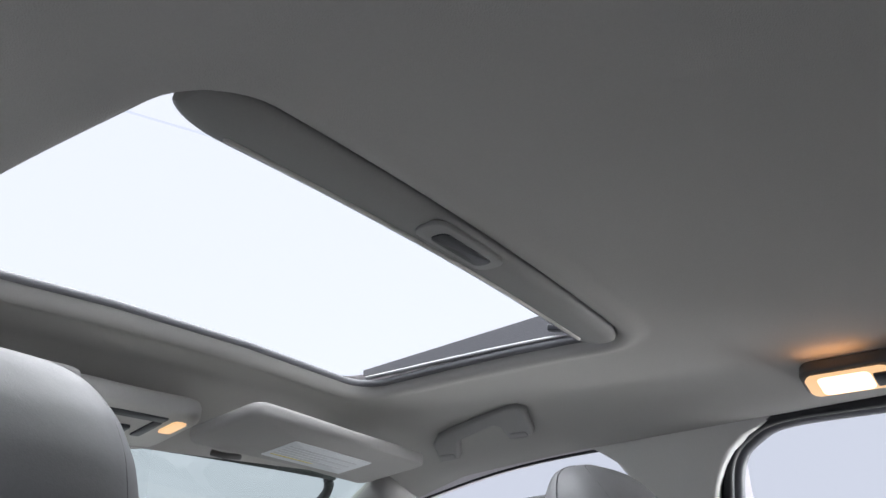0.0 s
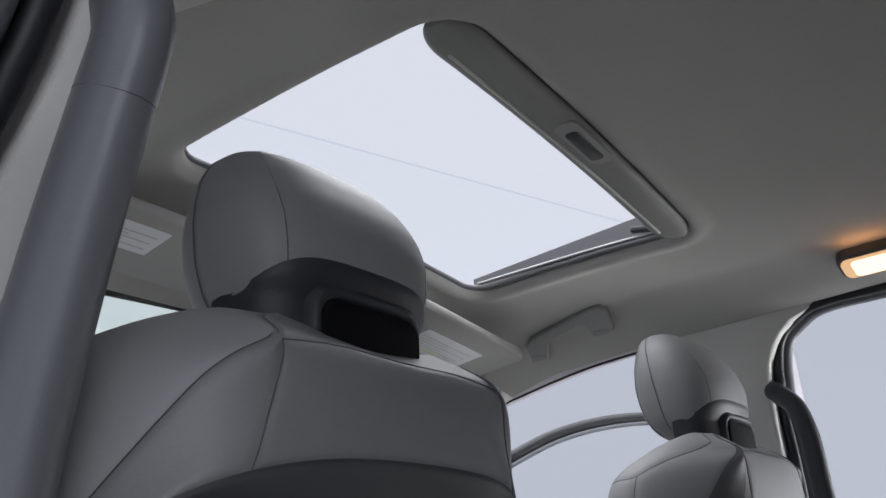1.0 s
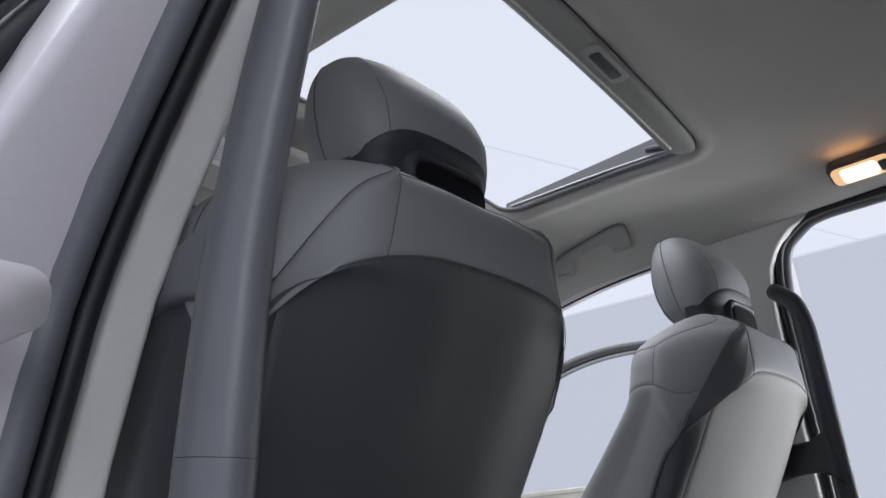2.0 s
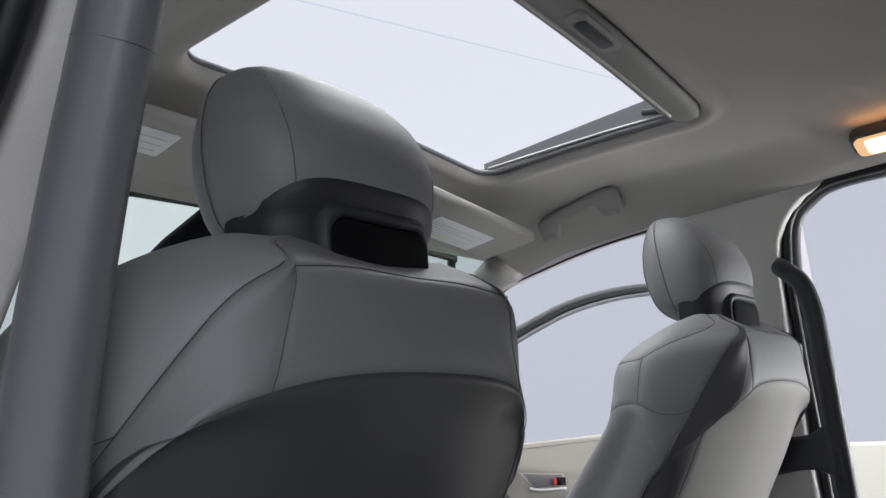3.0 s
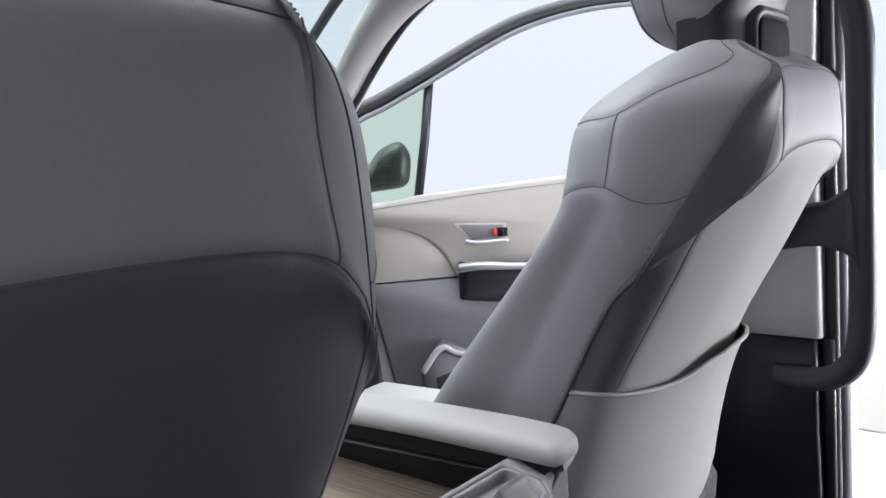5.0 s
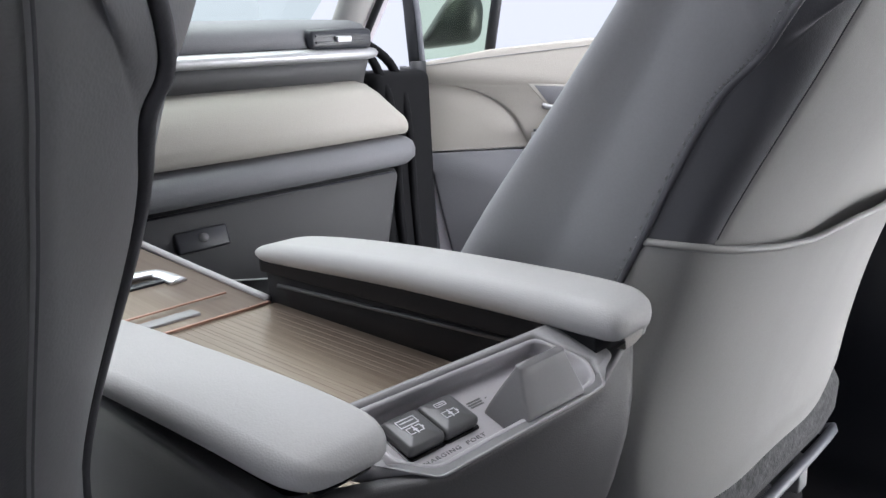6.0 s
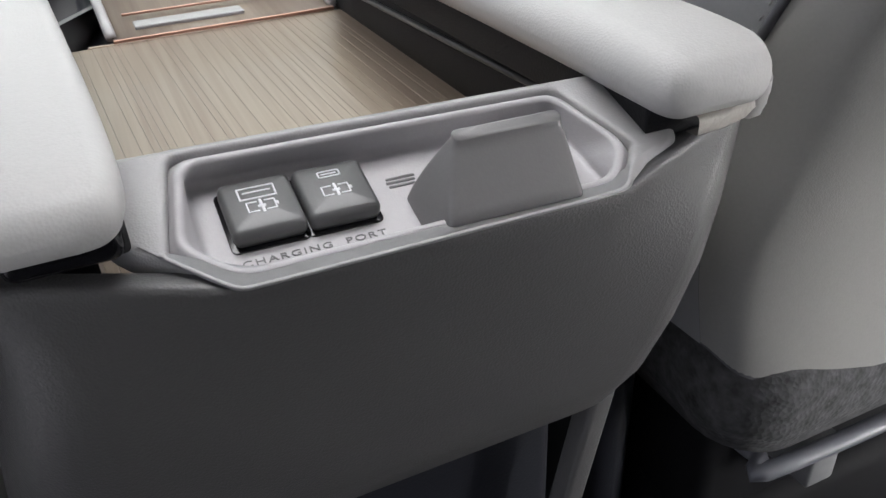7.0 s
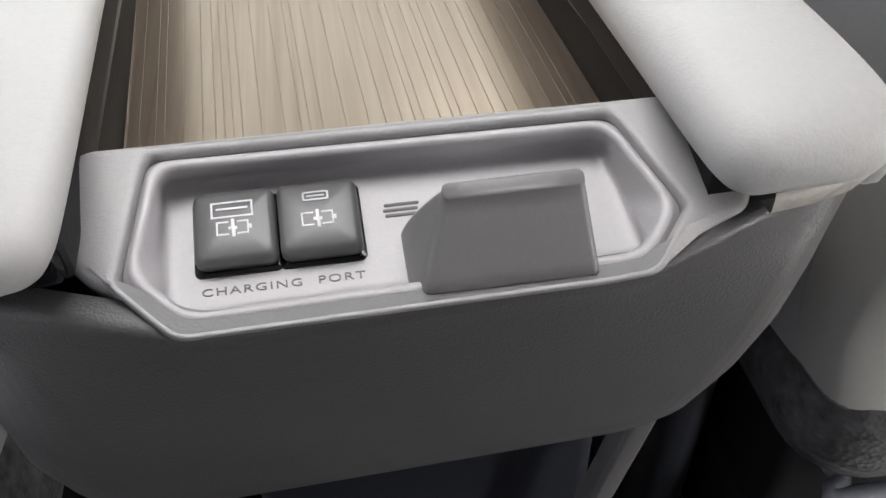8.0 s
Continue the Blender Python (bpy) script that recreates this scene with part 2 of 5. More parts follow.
def tube(path, r, n=8, flat=1.0, up=(0, 0, 1), closed=False):
    """A round or flattened rod along a path; r may be one radius for each point."""
    p = np.array(path, float)
    rs = np.broadcast_to(np.array(r, float), (len(p),))
    rows = []
    u0 = np.array(up, float)
    for i in range(len(p)):
        if closed:
            t = p[(i + 1) % len(p)] - p[i - 1]
        else:
            t = p[min(i + 1, len(p) - 1)] - p[max(i - 1, 0)]
        t = t / (np.linalg.norm(t) + 1e-12)
        a = np.cross(t, u0)
        if np.linalg.norm(a) < 1e-3:
            a = np.cross(t, (1.0, 0, 0) if abs(t[0]) < 0.9 else (0, 1.0, 0))
        a /= np.linalg.norm(a)
        b = np.cross(a, t)
        ang = np.linspace(0, 2 * math.pi, n, endpoint=False)
        rows.append(p[i] + rs[i] * (np.outer(np.cos(ang), a) + flat * np.outer(np.sin(ang), b)))
    if closed:
        rows.append(rows[0])
    return loft(rows, True, caps=not closed)


def rrect(x0, x1, y0, y1, r, n=8):
    """A rectangle with round corners, anticlockwise from the lower right."""
    out = []
    for cx, cy, a0 in ((x1 - r, y0 + r, -90), (x1 - r, y1 - r, 0), (x0 + r, y1 - r, 90), (x0 + r, y0 + r, 180)):
        for k in range(n + 1):
            a = radians(a0 + 90 * k / n)
            out.append((cx + r * math.cos(a), cy + r * math.sin(a)))
    return np.array(out)


def dense(loop, step):
    """More points on a closed outline, so that its long sides can bend."""
    out = []
    for i in range(len(loop)):
        a, b = loop[i], loop[(i + 1) % len(loop)]
        k = max(1, int(np.linalg.norm(b - a) / step))
        for j in range(k):
            out.append(a + (b - a) * j / k)
    return np.array(out)


def split(loop, k):
    """Each side of a closed outline in k steps."""
    o = np.array(loop, float)
    return np.array([o[i] + (o[(i + 1) % len(o)] - o[i]) * j / k for i in range(len(o)) for j in range(k)])


def slab(outline, z0, z1, r=0.003, place=None):
    """A plate of an outline in x, y between two heights, its edges rounded; place turns x, y, z into the world."""
    o = np.array(outline, float)
    c = o.mean(0)
    rows = []
    for ins, z in ((0.5, z0), (r, z0), (r * 0.3, z0 + r * 0.3), (0, z0 + r), (0, z1 - r), (r * 0.3, z1 - r * 0.3), (r, z1), (0.5, z1)):
        if ins == 0.5:
            q = c + (o - c) * 0.02
        else:
            d = o - c
            L = np.linalg.norm(d, axis=1, keepdims=True)
            q = c + d * np.maximum(0, 1 - ins / L)
        rows.append(np.column_stack([q, np.full(len(q), z)]))
    v, f = loft(rows, True, caps=True)
    if place:
        v = np.array([place(*p) for p in v])
    return v, f


# ---- the studio round the car ----
def flat(name, corners, material, label, category):
    return tagged(obj(name, corners, [(0, 1, 2, 3)], material, smooth=False), label, category, kind="structure")


flat("ground", [(-60, -60, 0), (60, -60, 0), (60, 60, 0), (-60, 60, 0)], STUDIO_F, "smooth pale grey studio floor", "floor")
tagged(part("wall_low", rbox((2.6, -12, 0), (2.75, 1.0, 0.93), 0.01), STUDIO_C, None, ""), "low cream painted studio wall behind the car", "wall", kind="structure")


# walls that glow to stand in for a lit white surround
tagged(part("wall_east", rbox((9.0, -12, 0), (9.1, 14, 4.0), 0.01), BACKDROP, None), "white studio backdrop that glows in place of falling light", "wall", kind="structure")
tagged(part("wall_north", rbox((-10, 14.0, 0), (9.1, 14.1, 4.0), 0.01), BACKDROP, None), "white studio backdrop that glows in place of falling light", "wall", kind="structure")
# studio ceiling: two lit panels with a fine joint between them
flat("studio_ceiling", [(-9, -8, 4.02), (9, -8, 4.02), (9, 1.362, 4.02), (-9, 7.17, 4.02)], CEIL_A, "white lit studio ceiling panel", "ceiling")
edge = [(-9 + 18 * k / 20, 7.2 - 5.808 * k / 20) for k in range(21)]
rows = [[(x, y, 4.02) for x, y in edge], [(x, 14.0, 4.02) for x, y in edge]]
v, f = loft(rows)
tagged(obj("studio_ceiling_edge", v, f, CEIL_B), "white studio ceiling edge panel", "ceiling", kind="structure")


# ---- roof lining with the sunroof opening ----
SX, SY0, SY1 = 0.346, 0.012, 0.436
YAW = radians(4.0)  # the opening sits slightly askew in the lining


def roof_z(x, y):
    z = 1.551 - 0.13 * abs(x) ** 2.2 - 0.09 * max(0.0, y - 0.12) ** 1.5
    z -= 1.2 * max(0.0, abs(x) - 0.5) ** 2
    z -= 0.02 * max(0.0, -0.5 - y) ** 2
    return z


def side_top(y):
    """Height of the lining's lower edge over the doors."""
    return float(np.interp(y, (-1.8, -1.0, -0.2, -0.05, 0.3, 0.5, 0.66, 0.74), (1.44, 1.475, 1.478, 1.47, 1.452, 1.432, 1.385, 1.35)))


def opening_loop(grow):
    l = rrect(cx - SX - grow, cx + SX + grow, SY0 - grow, SY1 + grow, max(0.012, 0.05 + grow * 0.8), 8)
    return l


cx, cy = -0.008, (SY0 + SY1) / 2
base = dense(opening_loop(0.0), 0.02)


def askew(x, y):
    """Turns a place of the opening about its middle."""
    c, s = math.cos(YAW), math.sin(YAW)
    return cx + (x - cx) * c - (y - cy) * s, cy + (x - cx) * s + (y - cy) * c


def outer_point(p):
    """The point of the lining's rim that lies outward of a point of the opening."""
    dx, dy = (p[0] - cx) / SX, (p[1] - cy) / ((SY1 - SY0) / 2)
    k = 1 / max(abs(dx), abs(dy))
    dx, dy = dx * k, dy * k
    return np.array([dx * 0.635, 0.66 if dy >= 1 else (-1.75 if dy <= -1 else np.interp(dy, (-1, 1), (-1.75, 0.66)))])


rows = []
STEPS = [(0.004, 0.012), (0.0, 0.0105), (-0.0015, 0.008), (-0.001, 0.004), (0.001, 0.0), (0.005, -0.0045), (0.011, -0.0068), (0.018, -0.0068), (0.026, -0.0045), (0.036, -0.001), (0.045, 0.0)]
for grow, dz in STEPS:
    r = []
    for p in base:
        d = p - np.array([np.clip(p[0], cx - SX + 0.05, cx + SX - 0.05), np.clip(p[1], SY0 + 0.05, SY1 - 0.05)])
        n = d / (np.linalg.norm(d) + 1e-9)
        q = askew(*(p + n * grow))
        r.append((q[0], q[1], roof_z(*q) + dz))
    rows.append(r)
last = np.array(rows[-1])
for k in np.linspace(0.06, 1.0, 22):
    r = []
    for p, l in zip(base, last):
        o = outer_point(p)
        q = l[:2] + (o - l[:2]) * k
        z = roof_z(*q)
        # the lining curls down to the door tops and to the front header
        e = max(0.0, (abs(q[0]) - 0.5) / 0.135)
        z = z * (1 - e ** 2) + (side_top(q[1]) + 0.0) * e ** 2
        h = max(0.0, (q[1] - 0.54) / 0.12)
        z = min(z, roof_z(q[0], min(q[1], 0.6)) * (1 - h ** 1.6) + 1.438 * h ** 1.6) if h > 0 else z
        r.append((q[0], q[1], z))
    rows.append(r)
v, f = loft(rows, True, flip=True)
ceiling = tagged(obj("ceiling", v, f, LINER), "pale grey cloth roof lining with a rolled rim round the sunroof", "ceiling", kind="structure")

# folded garnish over the open west door
E1 = cat([(-.605, .12, 1.41), (-.588, .05, 1.438), (-.58, .006, 1.45), (-.574, -.045, 1.454), (-.57, -.15, 1.456), (-.57, -.5, 1.456), (-.58, -.85, 1.45)], 6)
E2 = cat([(-.575, .2, 1.475), (-.528, .15, 1.502), (-.495, .07, 1.512), (-.475, .0, 1.518), (-.468, -.09, 1.52), (-.47, -.4, 1.522), (-.48, -.85, 1.518)], 6)
rows = []
for k in np.linspace(0, 1, 9):
    rows.append(E1 + (E2 - E1) * k + np.array([0, 0, 1]) * (.02 * math.sin(k * math.pi)))
v, f = loft(rows)
tagged(obj("door_garnish", v, f, TRIM), "pale grey garnish along the door header", "trim", kind="structure")
v, f = tube(E1 + np.array([-.016, 0, .004]), .017, 10)
tagged(obj("door_header", v, f, PAINT), "pearl painted header of the open door", "body rail", kind="structure")

# closed skin over the lining, with a wider opening
rows = []
for k in np.linspace(0, 1, 12):
    r = []
    for p in base:
        o = outer_point(p)
        o = np.array([o[0] * 1.22, o[1] + (0.06 if o[1] > 0 else -0.1)])
        a = np.array([p[0] * 1.1, p[1] + (.11 if p[1] > cy else -.03)])
        q = a + (o - a) * k
        r.append((q[0], q[1], 1.612 - 0.16 * abs(q[0]) ** 2.4 - 0.1 * max(0, q[1]) ** 2))
    rows.append(r)
v, f = loft(rows, True)
tagged(obj("roof", v, f, PAINT), "pearl white painted steel roof skin", "roof", kind="structure")

# ---- sunroof: roller shade, guide rails, raised glass edge ----
sunroof = thing("sunroof", (0, 0.2, 1.56), "open sunroof with retracted grey roller shade", "sunroof")
prof = [(0.014, 1.568), (0.012, 1.560), (0.016, 1.553), (0.028, 1.5495), (0.050, 1.5495), (0.063, 1.553), (0.070, 1.559), (0.067, 1.5655), (0.05, 1.571), (0.025, 1.572)]
rows = []
for x in np.sin(np.linspace(-math.pi / 2, math.pi / 2, 61)) * 0.335:
    e = max(0.1, math.sqrt(max(0.0, 1 - max(0, (abs(x) - 0.285) / 0.058) ** 2)))
    rows.append([(x, 0.035 + (a - 0.035) * e, 1.56 + (b - 1.56) * e - 0.035 * (abs(x) / 0.34) ** 2 * 0.3) for a, b in prof])
v, f = loft(rows, True, caps=True)
roller = obj("shade_bar", v, f, BAR, sunroof, "rounded grey plastic shade bar")
v, f = tube(cat([(-0.29, 0.0535, 1.5423), (-0.16, 0.055, 1.5475), (0, 0.055, 1.5498), (0.16, 0.055, 1.5475), (0.29, 0.0535, 1.5423)], 12), 0.0022, 8)
obj("bar_bead", v, f, TRIM, roller)
# inner frame of the opening
rows = []
for grow, dz in ((0.006, 0.016), (-0.004, 0.015), (-0.0075, 0.012), (-0.008, 0.008), (-0.006, 0.0062), (0.004, 0.007)):
    rows.append([(x, y, roof_z(*askew(x, y)) + dz + .0115) for x, y in split(rrect(-SX - grow, SX + grow, SY0 - grow, SY1 + grow, .05 + grow, 8), 3)])
v, f = loft(rows, True, flip=True)
obj("inner_frame", v, f, DASHGREY, sunroof, "dark grey inner frame of the opening")
# finger pull in the bar
pull = rrect(-0.09, 0.03, 0.013, 0.044, 0.013, 6)
v, f = slab(pull, 1.5462, 1.552, 0.002)
clip = obj("pull_frame", v, f, FOLD, sunroof, "grey finger pull")
v, f = slab(rrect(-0.07, 0.014, 0.02, 0.038, 0.007, 6), 1.5452, 1.5466, 0.0005)
obj("pull_recess", v, f, BLACK, clip, "dark recess")
for s in (-1, 1):
    v, f = tube(cat([(s * 0.341, 0.03, 1.566), (s * 0.341, 0.2, 1.5645), (s * 0.338, 0.42, 1.5555)], 8), 0.005, 8, 0.6)
    obj("guide_rail", v, f, SATIN if s > 0 else BLACK, sunroof, "satin guide rail")
    if s < 0:
        v, f = tube([(-.334, .03, 1.568), (-.334, .19, 1.566), (-.335, .2, 1.565), (-.335, .41, 1.558)], [.006, .006, .005, .005], 8)
        obj("dark_lip", v, f, BLACK, sunroof, "dark inner lip")
    wedge = [(s * 0.354, 0.44, 1.5655), (s * 0.354, 0.44, 1.574), (s * 0.354, 0.0, 1.575), (s * 0.354, 0.0, 1.618)]
    w2 = [(a + s * 0.004, b, c) for a, b, c in wedge]
    obj("tilt_side", wedge + w2, [(0, 1, 3, 2), (4, 6, 7, 5), (1, 5, 7, 3), (0, 2, 6, 4), (2, 3, 7, 6), (0, 4, 5, 1)], DASHGREY, sunroof, "grey side strip", False)
    bm = moved(rbox((-0.006, -0.035, -0.003), (0.006, 0.03, 0.006), 0.002), pose(s * 0.336, 0.085, 1.572, 10, 0, 0))
    part("lift_arm", bm, BLACK, sunroof, "black lift arm")


sunroof.location = (-.012, .2, 1.5485)
sunroof.rotation_euler = (0, 0, YAW)


# ---- front seats ----
STATIONS = [
    [(0, .166, .656), (.1, .167, .656), (.19, .182, .664), (.214, .21, .68), (.222, .28, .69), (.2, .38, .69), (0, .37, .68)],
    [(0, .156, .745), (.1, .157, .745), (.204, .174, .745), (.229, .205, .747), (.234, .28, .747), (.212, .395, .747), (0, .375, .747)],
    [(0, .136, .83), (.1, .138, .83), (.2, .157, .83), (.229, .2, .83), (.235, .262, .83), (.222, .36, .83), (0, .325, .83)],
    [(0, .11, .9), (.1, .112, .9), (.202, .133, .9), (.228, .17, .9), (.236, .226, .9), (.228, .31, .9), (0, .273, .9)],
    [(0, .056, 1.0), (.1, .058, 1.0), (.2, .08, 1.0), (.232, .124, .985), (.242, .165, 1.0), (.23, .226, 1.0), (0, .204, 1.0)],
    [(0, .017, 1.075), (.09, .019, 1.075), (.194, .046, 1.062), (.2305, .096, 1.016), (.25, .124, 1.064), (.232, .17, 1.07), (0, .15, 1.075)],
    [(0, .0, 1.12), (.1, .002, 1.114), (.16, .014, 1.09), (.2285, .0765, 1.046), (.254, .114, 1.096), (.226, .16, 1.104), (0, .125, 1.13)],
    [(0, .0, 1.164), (.07, .0, 1.164), (.124, .004, 1.157), (.165, .023, 1.156), (.236, .104, 1.158), (.206, .152, 1.155), (0, .11, 1.17)],
    [(0, .008, 1.19), (.06, .008, 1.191), (.115, .008, 1.188), (.121, .012, 1.191), (.182, .085, 1.198), (.152, .124, 1.19), (0, .1, 1.197)],
    [(0, .028, 1.2), (.06, .028, 1.203), (.106, .032, 1.208), (.111, .04, 1.211), (.13, .072, 1.219), (.105, .098, 1.21), (0, .085, 1.208)],
    [(0, .05, 1.213), (.05, .05, 1.217), (.08, .052, 1.221), (.085, .055, 1.222), (.095, .068, 1.221), (.08, .08, 1.216), (0, .07, 1.212)],
]
NU, NV = 18, 20


# the driver's backrest is cut a little differently towards the console: station, column, shift
FULLER = {(3, 2): -.014, (4, 2): -.017, (5, 2): -.018, (6, 2): -.017, (7, 2): -.011,
          (3, 3): -.011, (4, 3): -.009, (5, 3): -.015, (6, 3): -.017, (7, 3): -.014, (8, 3): -.006,
          (5, 4): -.004, (6, 4): -.002, (3, 5): .008, (4, 5): .008}
# and towards its door
OUTER = {(6, 2): (.016, .007, .001), (5, 2): (.01, .004, .008), (4, 2): (.004, .001, 0)}


def surface(cx):
    """Points of the backrest: rows up the seat, columns from the middle of the front round the back to the middle of the front."""
    rows = []
    for k, st in enumerate(STATIONS):
        half = list(st)
        full = [(x + (FULLER.get((k, c), 0) if cx < 0 else 0), y, z) for c, (x, y, z) in enumerate(st)]
        for c in range(7):
            dx, dy, dz = OUTER.get((k, c), (0, 0, 0)) if cx < 0 else (0, 0, 0)
            half[c] = (half[c][0] + dx, half[c][1] + dy, half[c][2] + dz)
        ring = [(-x, y, z) for x, y, z in half[::-1]] + full[1:]
        ring = np.array(ring, float)
        rows.append(cat(ring, NU))
    rows = np.array(rows)
    out = np.stack([cat(rows[:, j], NV) for j in range(rows.shape[1])], 1)
    return out


MID = 6 * NU
BACK, HULL, SEAMS = None, None, {}


def spot(col, row):
    """A place on the backrest by column (6 is the back's middle) and station."""
    i, j = row * NV, (col) * NU
    i0, j0 = int(min(max(i, 0), BACK.shape[0] - 1.001)), int(min(max(j, 0), BACK.shape[1] - 1.001))
    a, b = i - i0, j - j0
    return (BACK[i0, j0] * (1 - a) + BACK[i0 + 1, j0] * a) * (1 - b) + (BACK[i0, j0 + 1] * (1 - a) + BACK[i0 + 1, j0 + 1] * a) * b


def trace(points, n=14):
    p = cat(points, n)
    return np.array([spot(*q) for q in p])


def grooved(v, seams, depth=0.0016, wide=0.0026, centre=(0, 0.15)):
    """Presses seams into a surface."""
    pts = np.vstack(seams)
    d = np.full(len(v), 9.0)
    for k in range(0, len(pts), 60):
        d = np.minimum(d, np.sqrt(((v[:, None] - pts[None, k:k + 60]) ** 2).sum(2)).min(1))
    n = v.copy()
    n[:, 0] -= centre[0] + v[:, 0] * 0.3
    n[:, 1] -= centre[1] + (1.1 - v[:, 2]) * 0.5
    n[:, 2] *= 0
    n /= np.linalg.norm(n, axis=1, keepdims=True) + 1e-9
    return v - n * (depth * np.exp(-(d / wide) ** 2))[:, None]


def rise(s):
    """The straight seam from the yoke up to the headrest."""
    low, high = spot(6 + s * 1.42, 6), spot(6 + s * 2, 8)
    line = []
    for row in np.linspace(6, 8, 60):
        run = np.array([spot(6 + s * c, row) for c in np.linspace(.9, 2.5, 60)])
        k = (run[:, 2] - low[2]) / (high[2] - low[2])
        line.append(run[np.argmin(abs(run[:, 0] - low[0] - (high[0] - low[0]) * k))])
    line = np.array(line)
    for _ in range(8):
        line[1:-1] = (line[:-2] + 2 * line[1:-1] + line[2:]) / 4
    return line


def set_back(cx):
    """Sets up the backrest's surface and seams for one seat."""
    global BACK, HULL, SEAMS
    BACK = surface(cx)
    SEAMS = {}
    for s in (-1, 1):
        SEAMS["edge", s] = np.array([BACK[i, MID + s * 2 * NU] for i in range(3 * NV, 6 * NV + 1)])
        SEAMS["rise", s] = rise(s)
        SEAMS["side", s] = np.array([BACK[i, MID + s * 3 * NU] for i in range(3 * NV, 8 * NV + 1)])
        SEAMS["front", s] = trace([(6 + s * 3, 6.38), (6 + s * 3.5, 6.2), (6 + s * 4, 6), (6 + s * 4.5, 5.8), (6 + s * 5, 5.3)], 40)
        SEAMS["short", s] = trace([(6 + s * 4, 6), (6 + s * 4.02, 6.5), (6 + s * 4.05, 7.0)], 30)
        if cx > 0 or s > 0:
            SEAMS["brow", s] = trace([(6 + s * 5, 6.9), (6 + s * 4.5, 6.95), (6 + s * 4.05, 7.0), (6 + s * 3.7, 7.5), (6 + s * 3.5, 8), (6 + s * 3.4, 8.6), (6 + s * 3.6, 9.4)], 30)
        SEAMS["flap", s] = trace([(6 + s * 2.0, 8), (6 + s * 2.2, 8.4), (6 + s * 2.5, 9.2)], 30)
    SEAMS["yoke", 0] = np.array([BACK[6 * NV, j] for j in range(MID - 2 * NU, MID + 2 * NU + 1)])
    SEAMS["top", 0] = trace([(4, 8), (5, 8.15), (6, 8.2), (7, 8.15), (8, 8)], 40)
    HULL = grooved(BACK.reshape(-1, 3), list(SEAMS.values())).reshape(BACK.shape)


def slim(v, cx):
    """The driver's backrest is a little narrower towards its foot."""
    v = v.copy()
    if cx < 0:
        v[..., 0] *= 1 - .055 * np.clip((1.02 - v[..., 2]) / .25, 0, 1)
    return v


def patch(name, r0, r1, c0, c1, material, parent, label=""):
    g = HULL[r0:r1 + 1, c0:c1 + 1]
    v = slim(g.reshape(-1, 3), parent.location.x)
    return obj(name, v + np.array([parent.location.x, 0, 0]), grid_faces(g.shape[0], g.shape[1]), material, parent, label)


HEAD = [(1.222, .062, .085, .12), (1.232, .094, .06, .148), (1.25, .113, .047, .163), (1.28, .122, .038, .174), (1.31, .124, .038, .178), (1.335, .121, .047, .176), (1.36, .113, .063, .171), (1.38, .1, .083, .164), (1.392, .082, .1, .156), (1.399, .055, .115, .147), (1.401, .02, .127, .138)]


def head_point(a, z, grow=0.0):
    zs = [h[0] for h in HEAD]
    w, yb, yf = (float(np.interp(z, zs, [h[i] for h in HEAD])) for i in (1, 2, 3))
    c, s = math.cos(a), math.sin(a)
    e = 2 / 2.7
    k = 1 - 0.12 * (0.5 - 0.5 * s)
    return ((w * k + grow) * math.copysign(abs(c) ** e, c), (yb + yf) / 2 + ((yf - yb) / 2 + grow) * math.copysign(abs(s) ** e, s), z)


